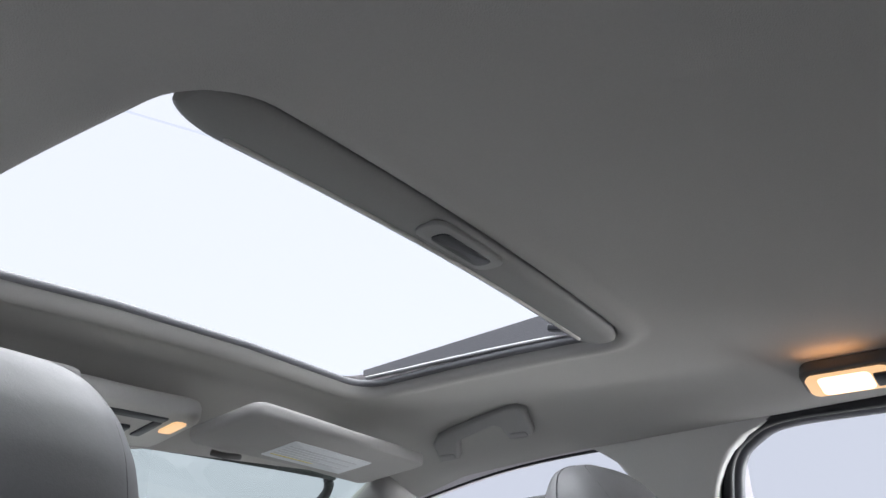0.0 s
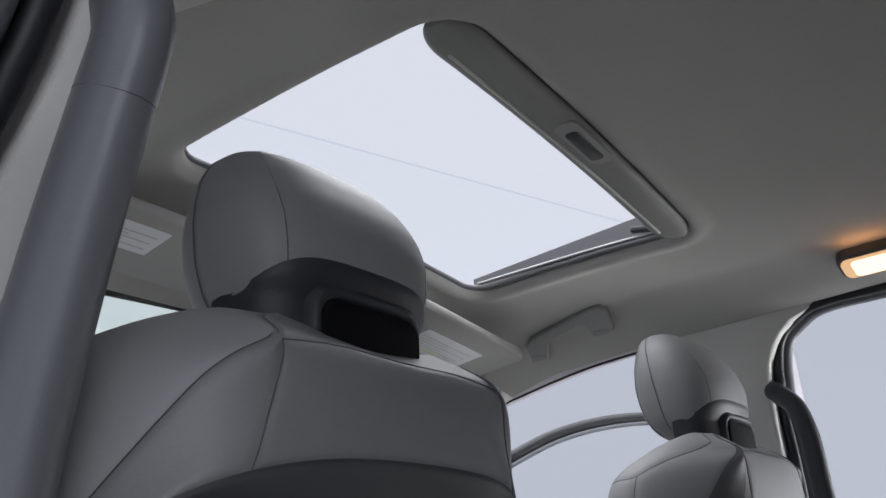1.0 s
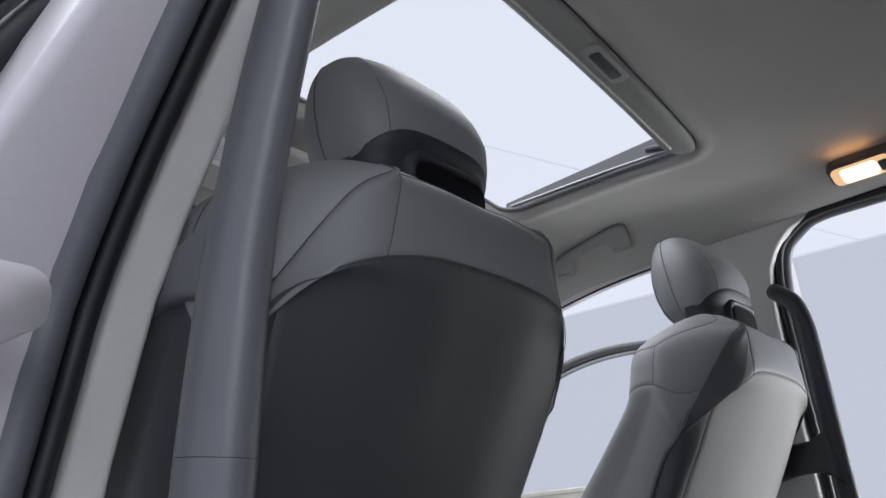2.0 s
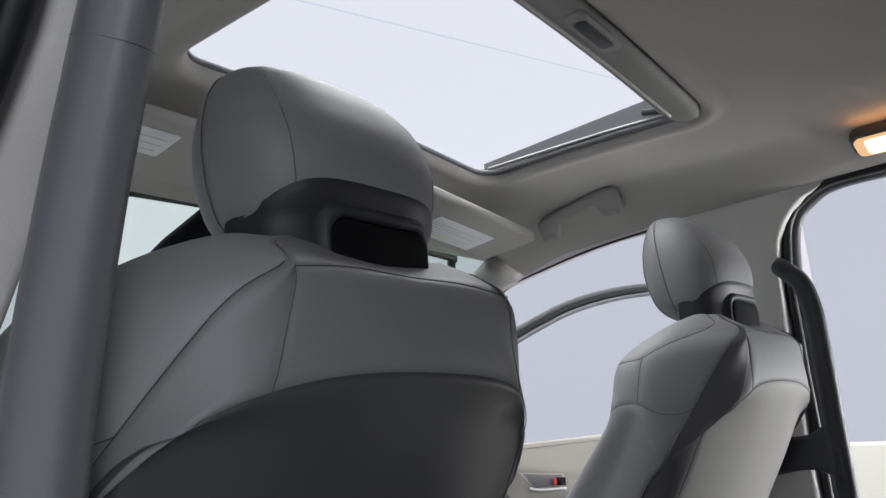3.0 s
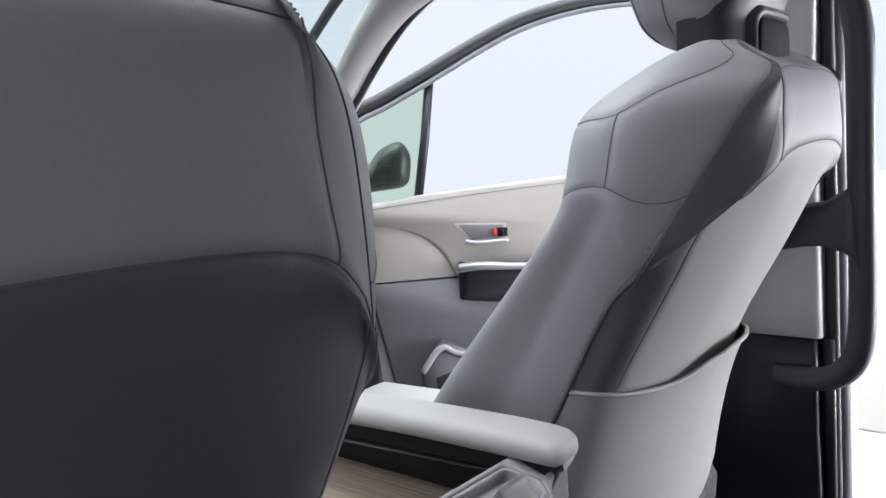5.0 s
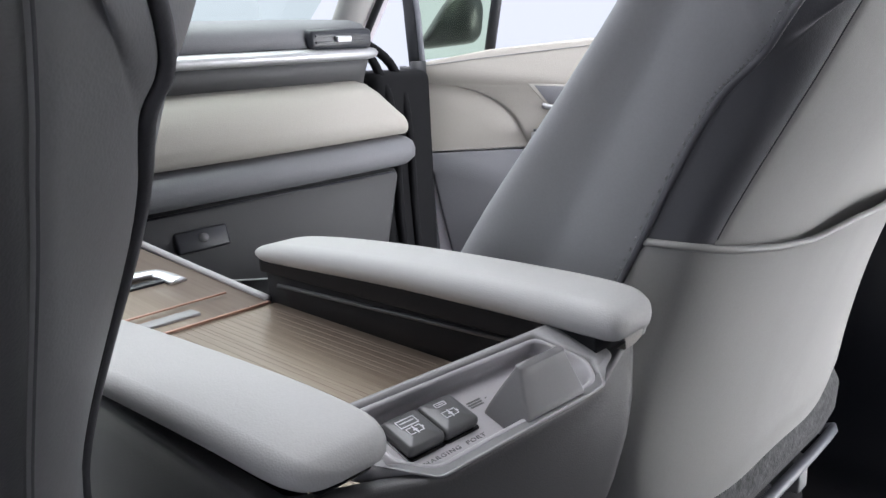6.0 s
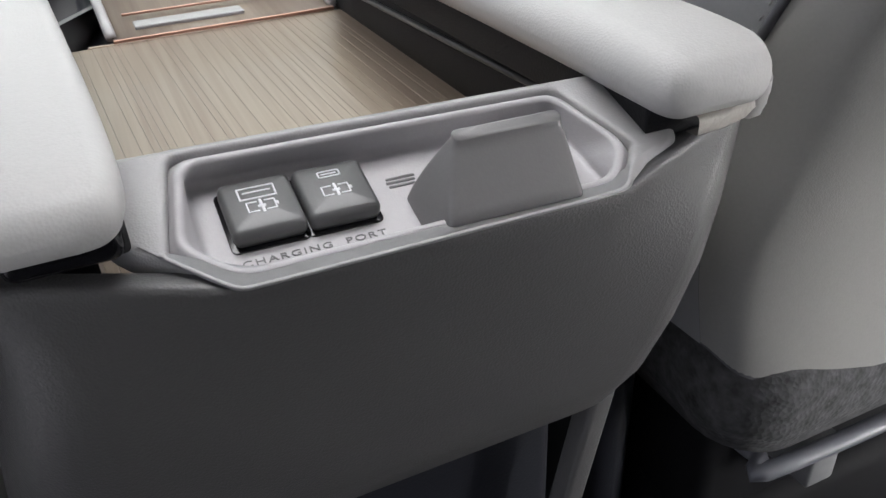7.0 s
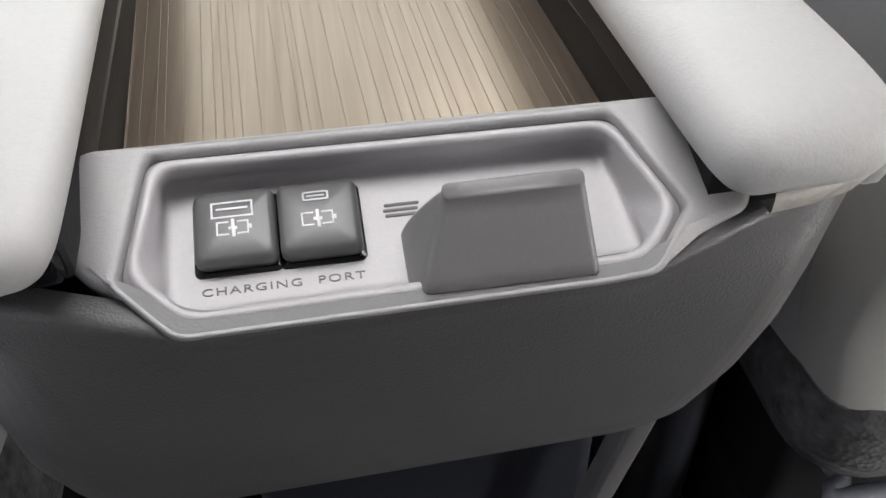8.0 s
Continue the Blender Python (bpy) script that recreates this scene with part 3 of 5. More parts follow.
def front_seat(cx, label, rear, strip):
    seat = thing("front_seat", (cx, 0.25, 0.36), label, "car seat", "front seats")
    up = (cx, 0, 0)
    set_back(cx)
    nr, nc = BACK.shape[:2]
    yoke, top = 6 * NV, nr - 1
    a0, a1, b0, b1 = MID - 2 * NU, MID + 2 * NU, MID - 3 * NU, MID + 3 * NU
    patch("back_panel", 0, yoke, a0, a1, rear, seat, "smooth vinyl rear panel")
    patch("upper_back", yoke, top, a0, a1, HIDE, seat, "grey hide yoke")
    if cx < 0:
        patch("side_strip", yoke - NV // 2, top, b0, a0, strip, seat, "grey hide shoulder strip")
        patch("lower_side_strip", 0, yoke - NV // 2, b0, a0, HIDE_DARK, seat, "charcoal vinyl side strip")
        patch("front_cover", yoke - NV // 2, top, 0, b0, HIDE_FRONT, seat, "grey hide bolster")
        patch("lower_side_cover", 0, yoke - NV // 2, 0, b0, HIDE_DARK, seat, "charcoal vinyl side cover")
    else:
        patch("side_strip", 0, top, b0, a0, strip, seat, "dark grey side strip")
        patch("front_cover", 0, top, 0, b0, HIDE_FRONT, seat, "grey hide bolster")
    patch("side_strip", 0, top, a1, b1, strip, seat, "dark grey side strip")
    patch("front_cover", 0, top, b1, nc - 1, HIDE_FRONT, seat, "grey hide bolster")
    for (name, s), line in SEAMS.items():
        v, f = tube(slim(line, cx) + np.array(up) + np.array([0, -0.0002, 0]), 0.00042, 6)
        obj("seam", v, f, THREAD, seat)
    # stitches on the shoulder flap
    for s in (-1, 1):
        line = trace([(6 + s * 2.1, 8.02), (6 + s * 2.32, 8.42), (6 + s * 2.6, 9.15)], 30)
        seg = [line[i] + np.array(up) for i in range(0, len(line), 1)]
        for i in range(4, len(seg) - 6, 6):
            v, f = tube([seg[i], seg[i + 3]], 0.0006, 6)
            obj("stitch", v, f, STITCH, seat)
        # airbag slit beside the bolster
        ln = slim(trace([(6 + s * 3.02, 6.1), (6 + s * 3.03, 4.6), (6 + s * 3.04, 3.5), (6 + s * 3.04, 2.0)]), cx) + np.array(up)
        v, f = tube(ln, 0.0024, 8)
        obj("airbag_welt", v, f, HIDE_SIDE, seat)
        row = trace([(6 + s * 3.11, 6.05), (6 + s * 3.12, 4.6), (6 + s * 3.13, 3.5), (6 + s * 3.13, 2.0)], 30) + np.array(up)
        for i in range(2, len(row) - 3, 2) if cx > 0 else ():
            d = row[i + 1] - row[i]
            v, f = tube([row[i] + d * .1, row[i] + d * .8], .0006, 6)
            obj("stitch", v, f, STITCH, seat)
    # map pocket that wraps round the sides, with a rolled top edge
    cols, rim = [], []
    j0, j1 = b0, b1
    for jj in range(j0, j1 + 1, 2):
        g = slim(HULL[:, jj], cx)
        x = g[3 * NV, 0]
        t = (x + .228) / .456
        zt = float(np.interp(t, (0, .1, .2, .3, .42, .6, .8, .93, 1), (.899, .89, .883, .879, .885, .887, .882, .872, .869)))
        mid = max(0.0, 1 - abs(x / .205) ** 3) * float(np.interp(t, (0, .3, .5, .7, .9, 1), (.3, .4, 1.0, 1.0, .6, .3)))
        n = np.array([x * .35, -.2, 0])
        n /= np.linalg.norm(n)
        col = []
        for k in np.linspace(0, 1, 26):
            z = g[0, 2] + .002 + (zt - g[0, 2] - .002) * k
            y = float(np.interp(z, g[:, 2][:7 * NV], g[:, 1][:7 * NV]))
            xx = float(np.interp(z, g[:, 2][:7 * NV], g[:, 0][:7 * NV]))
            puff = .0022 + (.011 * math.sin(min(1, k + .05) * 2.5) + .009 * k ** 4) * mid
            if k < .12:
                puff *= k / .12
            if jj in (j0, j1):
                puff = .0004
            col.append((cx + xx + n[0] * puff, y + n[1] * puff, z))
        cols.append(col)
        rim.append(col[-1])
    v, f = loft(cols, flip=True)
    pocket = obj("pocket", v, f, rear, seat, "slouching vinyl map pocket")
    v, f = tube(rim, 0.0028, 8)
    obj("pocket_hem", v, f, rear, pocket)
    # felt skirt below the back and the plinth
    v, f = loft([[(cx + x, y, z) for x, y in rrect(-w, w, y0, y1, 0.04, 6)] for w, y0, y1, z in ((.18, .2, .36, .59), (.2, .178, .38, .602), (.208, .17, .39, .625), (.209, .168, .395, .655), (.204, .182, .395, .69), (.19, .2, .38, .7))], True, caps=True)
    obj("skirt", v, f, FELT, seat, "speckled dark felt skirt")
    # cushion
    rows = []
    for y, w, z0, z1 in ((.33, .2, .52, .64), (.36, .245, .5, .68), (.5, .265, .49, .685), (.7, .265, .49, .69), (.82, .255, .5, .69), (.87, .235, .52, .66), (.885, .2, .56, .62)):
        rows.append([(cx + x, y, z) for x, z in rrect(-w, w, z0, z1, min(.05, (z1 - z0) * .45), 6)])
    v, f = loft(rows, True, flip=True, caps=True)
    obj("cushion", v, f, HIDE_ARM, seat, "pale grey hide cushion")
    # plinth and rails
    part("seat_pan", rbox((cx - .195, .21, .5), (cx + .195, .6, .612), .015), DULL, seat, "black seat pan")
    v, f = tube(cat([(cx - .178, .215, .596), (cx - .176, .185, .596), (cx - .16, .172, .596), (cx + .16, .172, .596), (cx + .176, .185, .596), (cx + .178, .215, .596)], 5), .0058, 10)
    obj("release_bar", v, f, SEALGREY, seat, "dark grey release bar")
    for q in (-.13, -.02, .1):
        part("bracket", rbox((cx + q - .012, .172, .56), (cx + q + .012, .215, .597), .003), STEEL, seat, "steel bracket")
    part("side_cover", rbox((cx - math.copysign(.232, cx) - .018, .25, .38), (cx - math.copysign(.232, cx) + .018, .5, .64), .017), BLACK, seat, "dark rounded side cover")
    part("plinth", rbox((cx - .2, .2, .4), (cx + .2, .82, .52), .02), DULL, seat)
    for s in (-1, 1):
        rail = part("rail", rbox((cx + s * .17 - .016, .05, .37), (cx + s * .17 + .016, .8, .405), .004), STEEL, seat, "steel seat rail")
        part("rail_cap", rbox((cx + s * .17 - .02, .035, .366), (cx + s * .17 + .02, .06, .41), .004), BLACK, rail)
    # headrest
    N = 96
    ang = np.linspace(0, 2 * math.pi, N, endpoint=False)
    zz = np.concatenate([np.linspace(1.222, 1.25, 8), np.linspace(1.254, 1.36, 38), np.linspace(1.363, 1.401, 16)])
    H = np.array([[head_point(a, z) for a in ang] for z in zz])
    H[..., 0] *= .95
    # soften along the height
    for _ in range(6):
        H[1:-1] = (H[:-2] + 2 * H[1:-1] + H[2:]) / 4
    def hp(a, z):
        i = int(np.argmin(abs(zz - z)))
        j = int(round((a % (2 * math.pi)) / (2 * math.pi) * N)) % N
        return H[i, j]
    lines = []
    for s in (-1, 1):
        for a0, a1, zl in ((math.radians(270 + s * 42), math.radians(270 + s * 60), 1.268), (math.radians(270 + s * 96), math.radians(270 + s * 104), 1.24), (math.radians(270 + s * 132), math.radians(270 + s * 142), 1.235)):
            pts = []
            for k in np.linspace(0, 1, 60):
                z = zl + (1.398 - zl) * k
                a = a0 + (a1 - a0) * k ** 2
                i = min(len(zz) - 2, int(np.searchsorted(zz, z)) - 1)
                i = max(0, i)
                tz = (z - zz[i]) / (zz[i + 1] - zz[i])
                ja = (a % (2 * math.pi)) / (2 * math.pi) * N
                j = int(ja)
                tj = ja - j
                q = (H[i, j % N] * (1 - tj) + H[i, (j + 1) % N] * tj) * (1 - tz) + (H[i + 1, j % N] * (1 - tj) + H[i + 1, (j + 1) % N] * tj) * tz
                pts.append(q)
            lines.append(np.array(pts))
    hv = grooved(H.reshape(-1, 3), lines, 0.002, 0.004, (0, 0.11))
    v = hv + np.array(up)
    f = grid_faces(len(zz), N, True)
    f.append(tuple(range((len(zz) - 1) * N, len(zz) * N)))
    f.append(tuple(range(N))[::-1])
    rest = obj("headrest", v, f, HIDE, seat, "padded grey hide headrest with seams")
    for k, l in enumerate(lines):
        v, f = tube(l + np.array(up), 0.0006, 6)
        obj("seam", v, f, THREAD, rest)
        if k % 3 == 2:
            for i in range(2, 56, 3):
                q = (l[i:i + 3] - (0, .11, 0)) * (1, 1, 1) + (0, .11, 0) + np.array(up)
                v, f = tube([q[0] + (0, -.0035, 0), q[2] + (0, -.0035, 0)], .0006, 6)
                obj("stitch", v, f, STITCH, rest)
    # plastic guard, flush with the back of the headrest
    def rear(x, z):
        z = max(z, 1.25)
        i = max(0, min(len(zz) - 2, int(np.searchsorted(zz, z)) - 1))
        t = (z - zz[i]) / (zz[i + 1] - zz[i])
        q = H[i] * (1 - t) + H[i + 1] * t
        q = q[N // 2:]
        o = np.argsort(q[:, 0])
        return float(np.interp(x, q[o, 0], q[o, 1]))
    rows = []
    for k in np.linspace(0, 1, 26):
        r = []
        for t in np.linspace(-1, 1, 49):
            zt = 1.283 - .034 * abs(t) ** 6
            z = 1.175 + (zt - 1.175) * k
            x = t * (.091 + .01 * min(1, k * 1.6))
            rim = min(1, (1 - abs(t)) * 14, (1 - k) * 14)
            r.append((cx + x, rear(x, z) + .0012 - .0032 * rim, z))
        rows.append(r)
    v, f = loft(rows)
    guard = obj("headrest_guard", v, f, GUARD, rest, "black plastic headrest guard")
    rows = []
    for inset, d in ((-.008, .001), (-.005, -.0035), (-.002, -.0075), (.001, -.009), (.004, -.008), (.006, -.003), (.007, .012)):
        rows.append([(cx + .004 + x, rear(x * .9, z) + d, z) for x, z in split(rrect(-.057 + inset, .054 - inset, 1.182 + inset * .3, 1.256 - inset, max(.006, .016 - inset * .5), 6), 2)])
    v, f = loft(rows, True)
    obj("guard_lip", v, f, GUARD, guard)
    v, f = loft([[(cx + x, y, z) for x, z in rrect(-.05 + g, .056 - g, 1.18 + g, 1.25 - g, .014, 6)] for y, g in ((.052, 0), (.043, 0), (.0415, .0006), (.0405, .002))], True, caps=True)
    obj("guard_recess", v, f, DULL, guard)
    for s in (-1, 1):
        v, f = tube([(cx + s * .05, .1, 1.19), (cx + s * .05, .11, 1.24)], .0065, 12)
        obj("post", v, f, CHROME, rest, "steel headrest post")
    rest.location.z = -.01 if cx < 0 else -.006
    return seat


# the driver's back carries its shade in the vinyl colour
driver = front_seat(-0.396, "grey hide driver seat with shade-darkened back and headrest", HIDE_DARK, HIDE)
passenger = front_seat(0.408, "grey hide front passenger seat with vinyl back in its lit tone", HIDE_BACK, HIDE_SIDE)


# ---- centre console ----
CX = 0.008
console = thing("centre_console", (CX, 0.5, 0.36), "grey bridge console with striped veneer lid and charging tray", "car console")
TA = radians(20)


def tilt(x, v, h=0.0):
    """The sloping rear deck: v runs up and forward from its rear edge, h stands off it."""
    v = v - .03 * x
    return (CX + x * .957, 0.1225 + v * math.cos(TA) - h * math.sin(TA), 0.8475 + v * math.sin(TA) + h * math.cos(TA))


# body: the rear face bows down and in, the sides flare up to the armrests
rows = []
for z, w, yr, rr, lift in ((.37, .085, .26, .03, 0), (.66, .075, .24, .03, 0), (.698, .076, .21, .03, 0), (.706, .085, .185, .032, 0), (.7115, .092, .168, .032, 0), (.72, .0995, .157, .034, 0), (.737, .1075, .149, .036, 0), (.765, .1165, .142, .036, 0), (.795, .123, .1365, .034, 0), (.818, .1265, .132, .03, .2), (.833, .1295, .1285, .022, .6), (.842, .132, .126, .017, .9), (.8466, .134, .1245, .014, 1), (.8488, .1335, .125, .013, 1), (.8496, .1295, .127, .012, 1), (.849, .1225, .133, .01, 1)):
    r = []
    for x, y in split(rrect(-w, w, yr, 1.02, rr, 10), 4):
        k = min(1, max(0, (abs(x) - .056) / .036)) if y < .3 else 1.0
        k = k * k * (3 - 2 * k) * .62 + min(1, max(0, (abs(x) - .09) / .04)) * .38
        back = max(0, 1 - (y - yr) / .05)
        drop = min(1, max(0, (y - .46) / .05)) * min(1, max(0, (z - .79) / .05)) * .032
        slim = 1 - .44 * min(1, max(0, (y - .462) / .02)) * min(1, max(0, (z - .7) / .08))
        r.append((CX + x * slim * (1 + (.11 if x > 0 else .38) * min(1, max(0, (.835 - z) / .1))), y + .004 + lift * k * back * .021, z + lift * k * .0085 - drop))
    rows.append(r)
v, f = loft(rows, True)
shell = obj("shell", v, f, GREY, console, "grained grey plastic console shell, darkened as shade")
for s in (-1, 1):
    v, f = tube(cat([(CX + s * .0705, .468, .83), (CX + s * .073, .6, .837), (CX + s * .078, .75, .845), (CX + s * .088, .95, .856), (CX + s * .093, 1.04, .861)], 6), .0034, 8)
    obj("edge_trim", v, f, TRAY, console, "pale grey edge trim")
part("shell_core", rbox((CX - .085, .2, .38), (CX + .085, .95, .81), .01), BLACK, console)

# charging tray: sloping rim, sunk floor
OUT = np.array([(-.0655, .0085), (.061, .0105), (.0748, .0262), (.0625, .0572), (-.074, .0592), (-.0812, .0238)])


def ring(o, ins):
    q = []
    n = len(o)
    for i in range(n):
        a, b, d = o[i - 1], o[i], o[(i + 1) % n]
        e1, e2 = (b - a) / np.linalg.norm(b - a), (d - b) / np.linalg.norm(d - b)
        n1, n2 = np.array([-e1[1], e1[0]]), np.array([-e2[1], e2[0]])
        m = (n1 + n2) / (1 + n1 @ n2)
        q.append(b + m * ins)
    return np.array(q)


def rounded(o, r, n=6):
    out = []
    k = len(o)
    for i in range(k):
        a, b, d = o[i - 1], o[i], o[(i + 1) % k]
        u1, u2 = (a - b) / np.linalg.norm(a - b), (d - b) / np.linalg.norm(d - b)
        L = min(r, np.linalg.norm(a - b) * .45, np.linalg.norm(d - b) * .45)
        p0, p2 = b + u1 * L, b + u2 * L
        for t in np.linspace(0, 1, n):
            out.append((1 - t) ** 2 * p0 + 2 * t * (1 - t) * b + t * t * p2)
    return np.array(out)


deck_o = np.array([(-.063, .0062), (.052, .0056), (.0655, .0095), (.0955, .0205), (.1, .03), (.094, .066), (-.098, .068), (-.102, .034), (-.0935, .0235), (-.076, .0135)])
FLOOR = np.array([(-.0705, .0165), (.0625, .0195), (.0615, .0335), (.0585, .0535), (-.0705, .0555), (-.0712, .034)])
rows = []
for o, ins, h, r in ((OUT, -.0016, -.003, .006), (OUT, -.0004, -.0018, .006), (OUT, .0004, -.0004, .006), (OUT, .0014, .0005, .006), (OUT, .0028, .0004, .006), (OUT, .0038, -.0008, .006), (FLOOR, -.0022, -.0085, .004), (FLOOR, -.001, -.0098, .0035), (FLOOR, .0008, -.0103, .003), (FLOOR, .003, -.0103, .003)):
    rows.append([tilt(x, y, h) for x, y in rounded(ring(o, ins), r)])
n = len(rows[0])
v, f = loft(rows, True)
f.append(tuple(range((len(rows) - 1) * n, len(rows) * n)))
tray = obj("charging_tray", v, f, TRAY, console, "satin grey charging tray with chamfered walls")
# deck round the tray, of the shell's own plastic, lightened as if lit from above
OD = np.array([(-.0655, .0085), (.0480, .0098), (.0610, .0108), (.0728, .0242), (.0748, .0262), (.0625, .0572), (-.074, .0592), (-.0805, .0268), (-.0812, .0238), (-.0700, .0125)])
rows = []
for o, ins, h, r in ((deck_o, -.001, -.008, .006), (deck_o, -.001, -.003, .006), (deck_o, .0, -.0011, .006), (deck_o, .0012, -.0002, .006), (deck_o, .0026, .0002, .006), (OD, -.0042, .0004, .004), (OD, -.0024, .0004, .004), (OD, -.0014, -.0006, .004), (OD, -.0010, -.004, .004)):
    rows.append([tilt(x, y, h) for x, y in rounded(ring(o, ins + (.003 if o is deck_o else 0)), r)])
v, f = loft(rows, True)
obj("deck", v, f, DECK, console, "grained grey deck round the tray, lightened as lit from above")
# two hinged covers
for x0, name in ((-.0632, "a"), (-.0392, "b")):
    y0, y1 = .0272, .0497
    o = rrect(x0, x0 + .0233, y0, y1, .0022, 5)
    lean = lambda x, y, h: tilt(x, y, h + (y1 - y) * .03)
    v, f = slab(o, -.0112, -.0042, .0024, lean)
    cover = obj("port_cover", v, f, COVER, tray, "black flip cover over a charging port")
    v, f = slab(rrect(x0 - .0012, x0 + .024, y0 - .0014, y1 + .001, .002, 4), -.0112, -.0100, .0003, tilt)
    obj("port_well", v, f, GLOSS, tray, "dark gap round the cover")
    mx = x0 + .0114

    def bar(a, b, c, d):
        vv, ff = slab(rrect(mx + a, mx + b, y0 + c, y0 + d, min(b - a, d - c) * .3, 3), -.0046, -.00405, .00008, lean)
        obj("icon", vv, ff, WHITE, cover, "white printed symbol")
    if name == "a":
        for q in ((-.006, .006, .0178, .0184), (-.006, .006, .0132, .0138), (-.006, -.0054, .0132, .0184), (.0054, .006, .0132, .0184), (-.0045, .0045, .0158, .0164)):
            bar(*q)
    else:
        for q in ((-.0034, .0034, .0182, .0187), (-.0034, .0034, .0158, .0163), (-.0038, -.0032, .016, .0185), (.0032, .0038, .016, .0185), (-.0026, .0026, .017, .0175)):
            bar(*q)
    for q in ((-.0046, -.001, .0116, .0121), (-.0046, -.0041, .0078, .0121), (-.0046, -.001, .0078, .0083), (.0012, .0046, .0116, .0121), (.0041, .0046, .0078, .0121), (.0012, .0046, .0078, .0083), (.0046, .0054, .0092, .0107), (-.0004, .0006, .0094, .0128), (-.0012, .0014, .0094, .0104), (-.0002, .0008, .0072, .0102)):
        bar(*q)


def lettering(text, size, x, vv, material, parent, label):
    cu = bpy.data.curves.new("lettering", "FONT")
    cu.body, cu.size, cu.extrude, cu.space_character = text, size, 0.0003, 1.2
    ob = new("lettering", cu)
    dg = bpy.context.evaluated_depsgraph_get()
    me = bpy.data.meshes.new_from_object(ob.evaluated_get(dg))
    bpy.data.objects.remove(ob)
    vs = [tilt(x + p.co.x * 1.3, vv + p.co.y * .85, -.0103 + p.co.z) for p in me.vertices]
    fs = [tuple(q.vertices) for q in me.polygons]
    return obj("lettering", vs, fs, material, parent, label, False)


lettering("CHARGING  PORT", .0037, -.0628, .0206, EMBOSS, tray, "moulded lettering below the ports")
# moulded maker's name, half hidden by the phone rest: plain bars
for k, (a, b, c) in enumerate(((-.0085, .002, .0422), (-.009, .0015, .0405), (-.0085, .001, .0388), (.0045, .0054, .041))):
    v, f = slab(rrect(a, b, c - .0005, c + .0005, .0004, 3), -.0106, -.0101, .0001, tilt)
    obj("moulded_bar", v, f, EMBOSS, tray, "moulded dark bar")
# phone rest: a tapered tab that rises from the rear rim
rows = []
for k in np.linspace(0, 1, 14):
    h = -.0115 + .0275 * k
    e = max(0.0, k - .45) / .55
    w0, w1 = -.005 + .011 * k ** 1.6, .048 - .004 * k
    lo, hi = .0086 + .0172 * e, .034 - .0035 * k
    vc, th = (lo + hi) / 2, (hi - lo) / 2
    rows.append([tilt(x, y, h) for x, y in split(rrect(w0, w1, vc - th, vc + th, .002, 5), 4)])
for g, up in ((.975, .0011), (.93, .0016), (.5, .0017)):
    c = np.mean(np.array(rows[13]), 0)
    rows.append([(c[0] + (x - c[0]) * (1 - (1 - g) * .12 if g > .6 else g), c[1] + (y - c[1]) * g, z + up) for x, y, z in rows[13]])
v, f = loft(rows, True, caps=True)
obj("phone_rest", v, f, REST, tray, "upright tapered phone rest")
def splay(y):
    """The armrests and the lid run slightly askew to the car."""
    return -.055 * (y - .15)


# veneer lid of many slats, sunk between the armrests
cuts = [-.096]
rnd = random.Random(4)
while cuts[-1] < .09:
    cuts.append(cuts[-1] + rnd.choice((.0035, .005, .0065, .0075, .009)))
cuts[-1] = .0912
for a, b in zip(cuts, cuts[1:]):
    v, f = loft([[(CX + splay(y) + p, y, h - q) for p, q in ((a + .0001, .002), (a + .0001, .0003), (a + .00028, 0), (b - .00028, 0), (b - .0001, .0003), (b - .0001, .002))] for y, h in ((.17, .815), (.462, .8268))], False, flip=True, caps=True)
    obj("slat", v, f, WOOD, console, smooth=False)
v, f = loft([[(CX + splay(y) + p, y, q or h) for p, q in ((-.098, .79), (-.098, 0), (.0925, 0), (.0925, .79))] for y, h in ((.165, .8146), (.4615, .8266))], True, caps=True)
obj("lid_bed", v, f, BED, console, smooth=False)
part("riser", rbox((CX - .085, .4622, .8), (CX + .07, .4658, .8274), .0006), WOOD, console)
part("copper_strip", rbox((CX - .07, .4625, .8272), (CX + .07, .4655, .8292), .0004), COPPER, console, "copper inlay line")
part("copper_strip", rbox((CX - .06, .502, .833), (CX + .052, .5045, .8345), .0004), COPPER, console, "copper inlay line")


def slope_z(y):
    return .829 + max(0, y - .466) * .05


rows = []
for y in np.linspace(.466, .99, 16):
    rows.append([(CX - .07, y, slope_z(y) - .006), (CX - .0695, y, slope_z(y)), (CX, y, slope_z(y)), (CX + .0695, y, slope_z(y)), (CX + .07, y, slope_z(y) - .006)])
v, f = loft(rows, flip=True)
panel = obj("front_panel", v, f, WOOD, console, "brown veneer console panel")
part("handle_inset", rbox((CX - .055, .478, .8285), (CX + .014, .493, .8318), .001), DECK, console, "grey finger inset")
# chrome cross bar with a dark slot behind it
v, f = tube(cat([(CX + .042, .566, slope_z(.566) + .001), (CX + .037, .592, slope_z(.592) + .003), (CX + .022, .6, slope_z(.6) + .004), (CX - .066, .608, slope_z(.608) + .004)], 6), .0085, 12, .4)
obj("cross_bar", v, f, RING, console, "satin chrome cross bar")
part("slot", rbox((CX - .066, .575, .833), (CX + .04, .588, .8368), .001), BLACK, console)


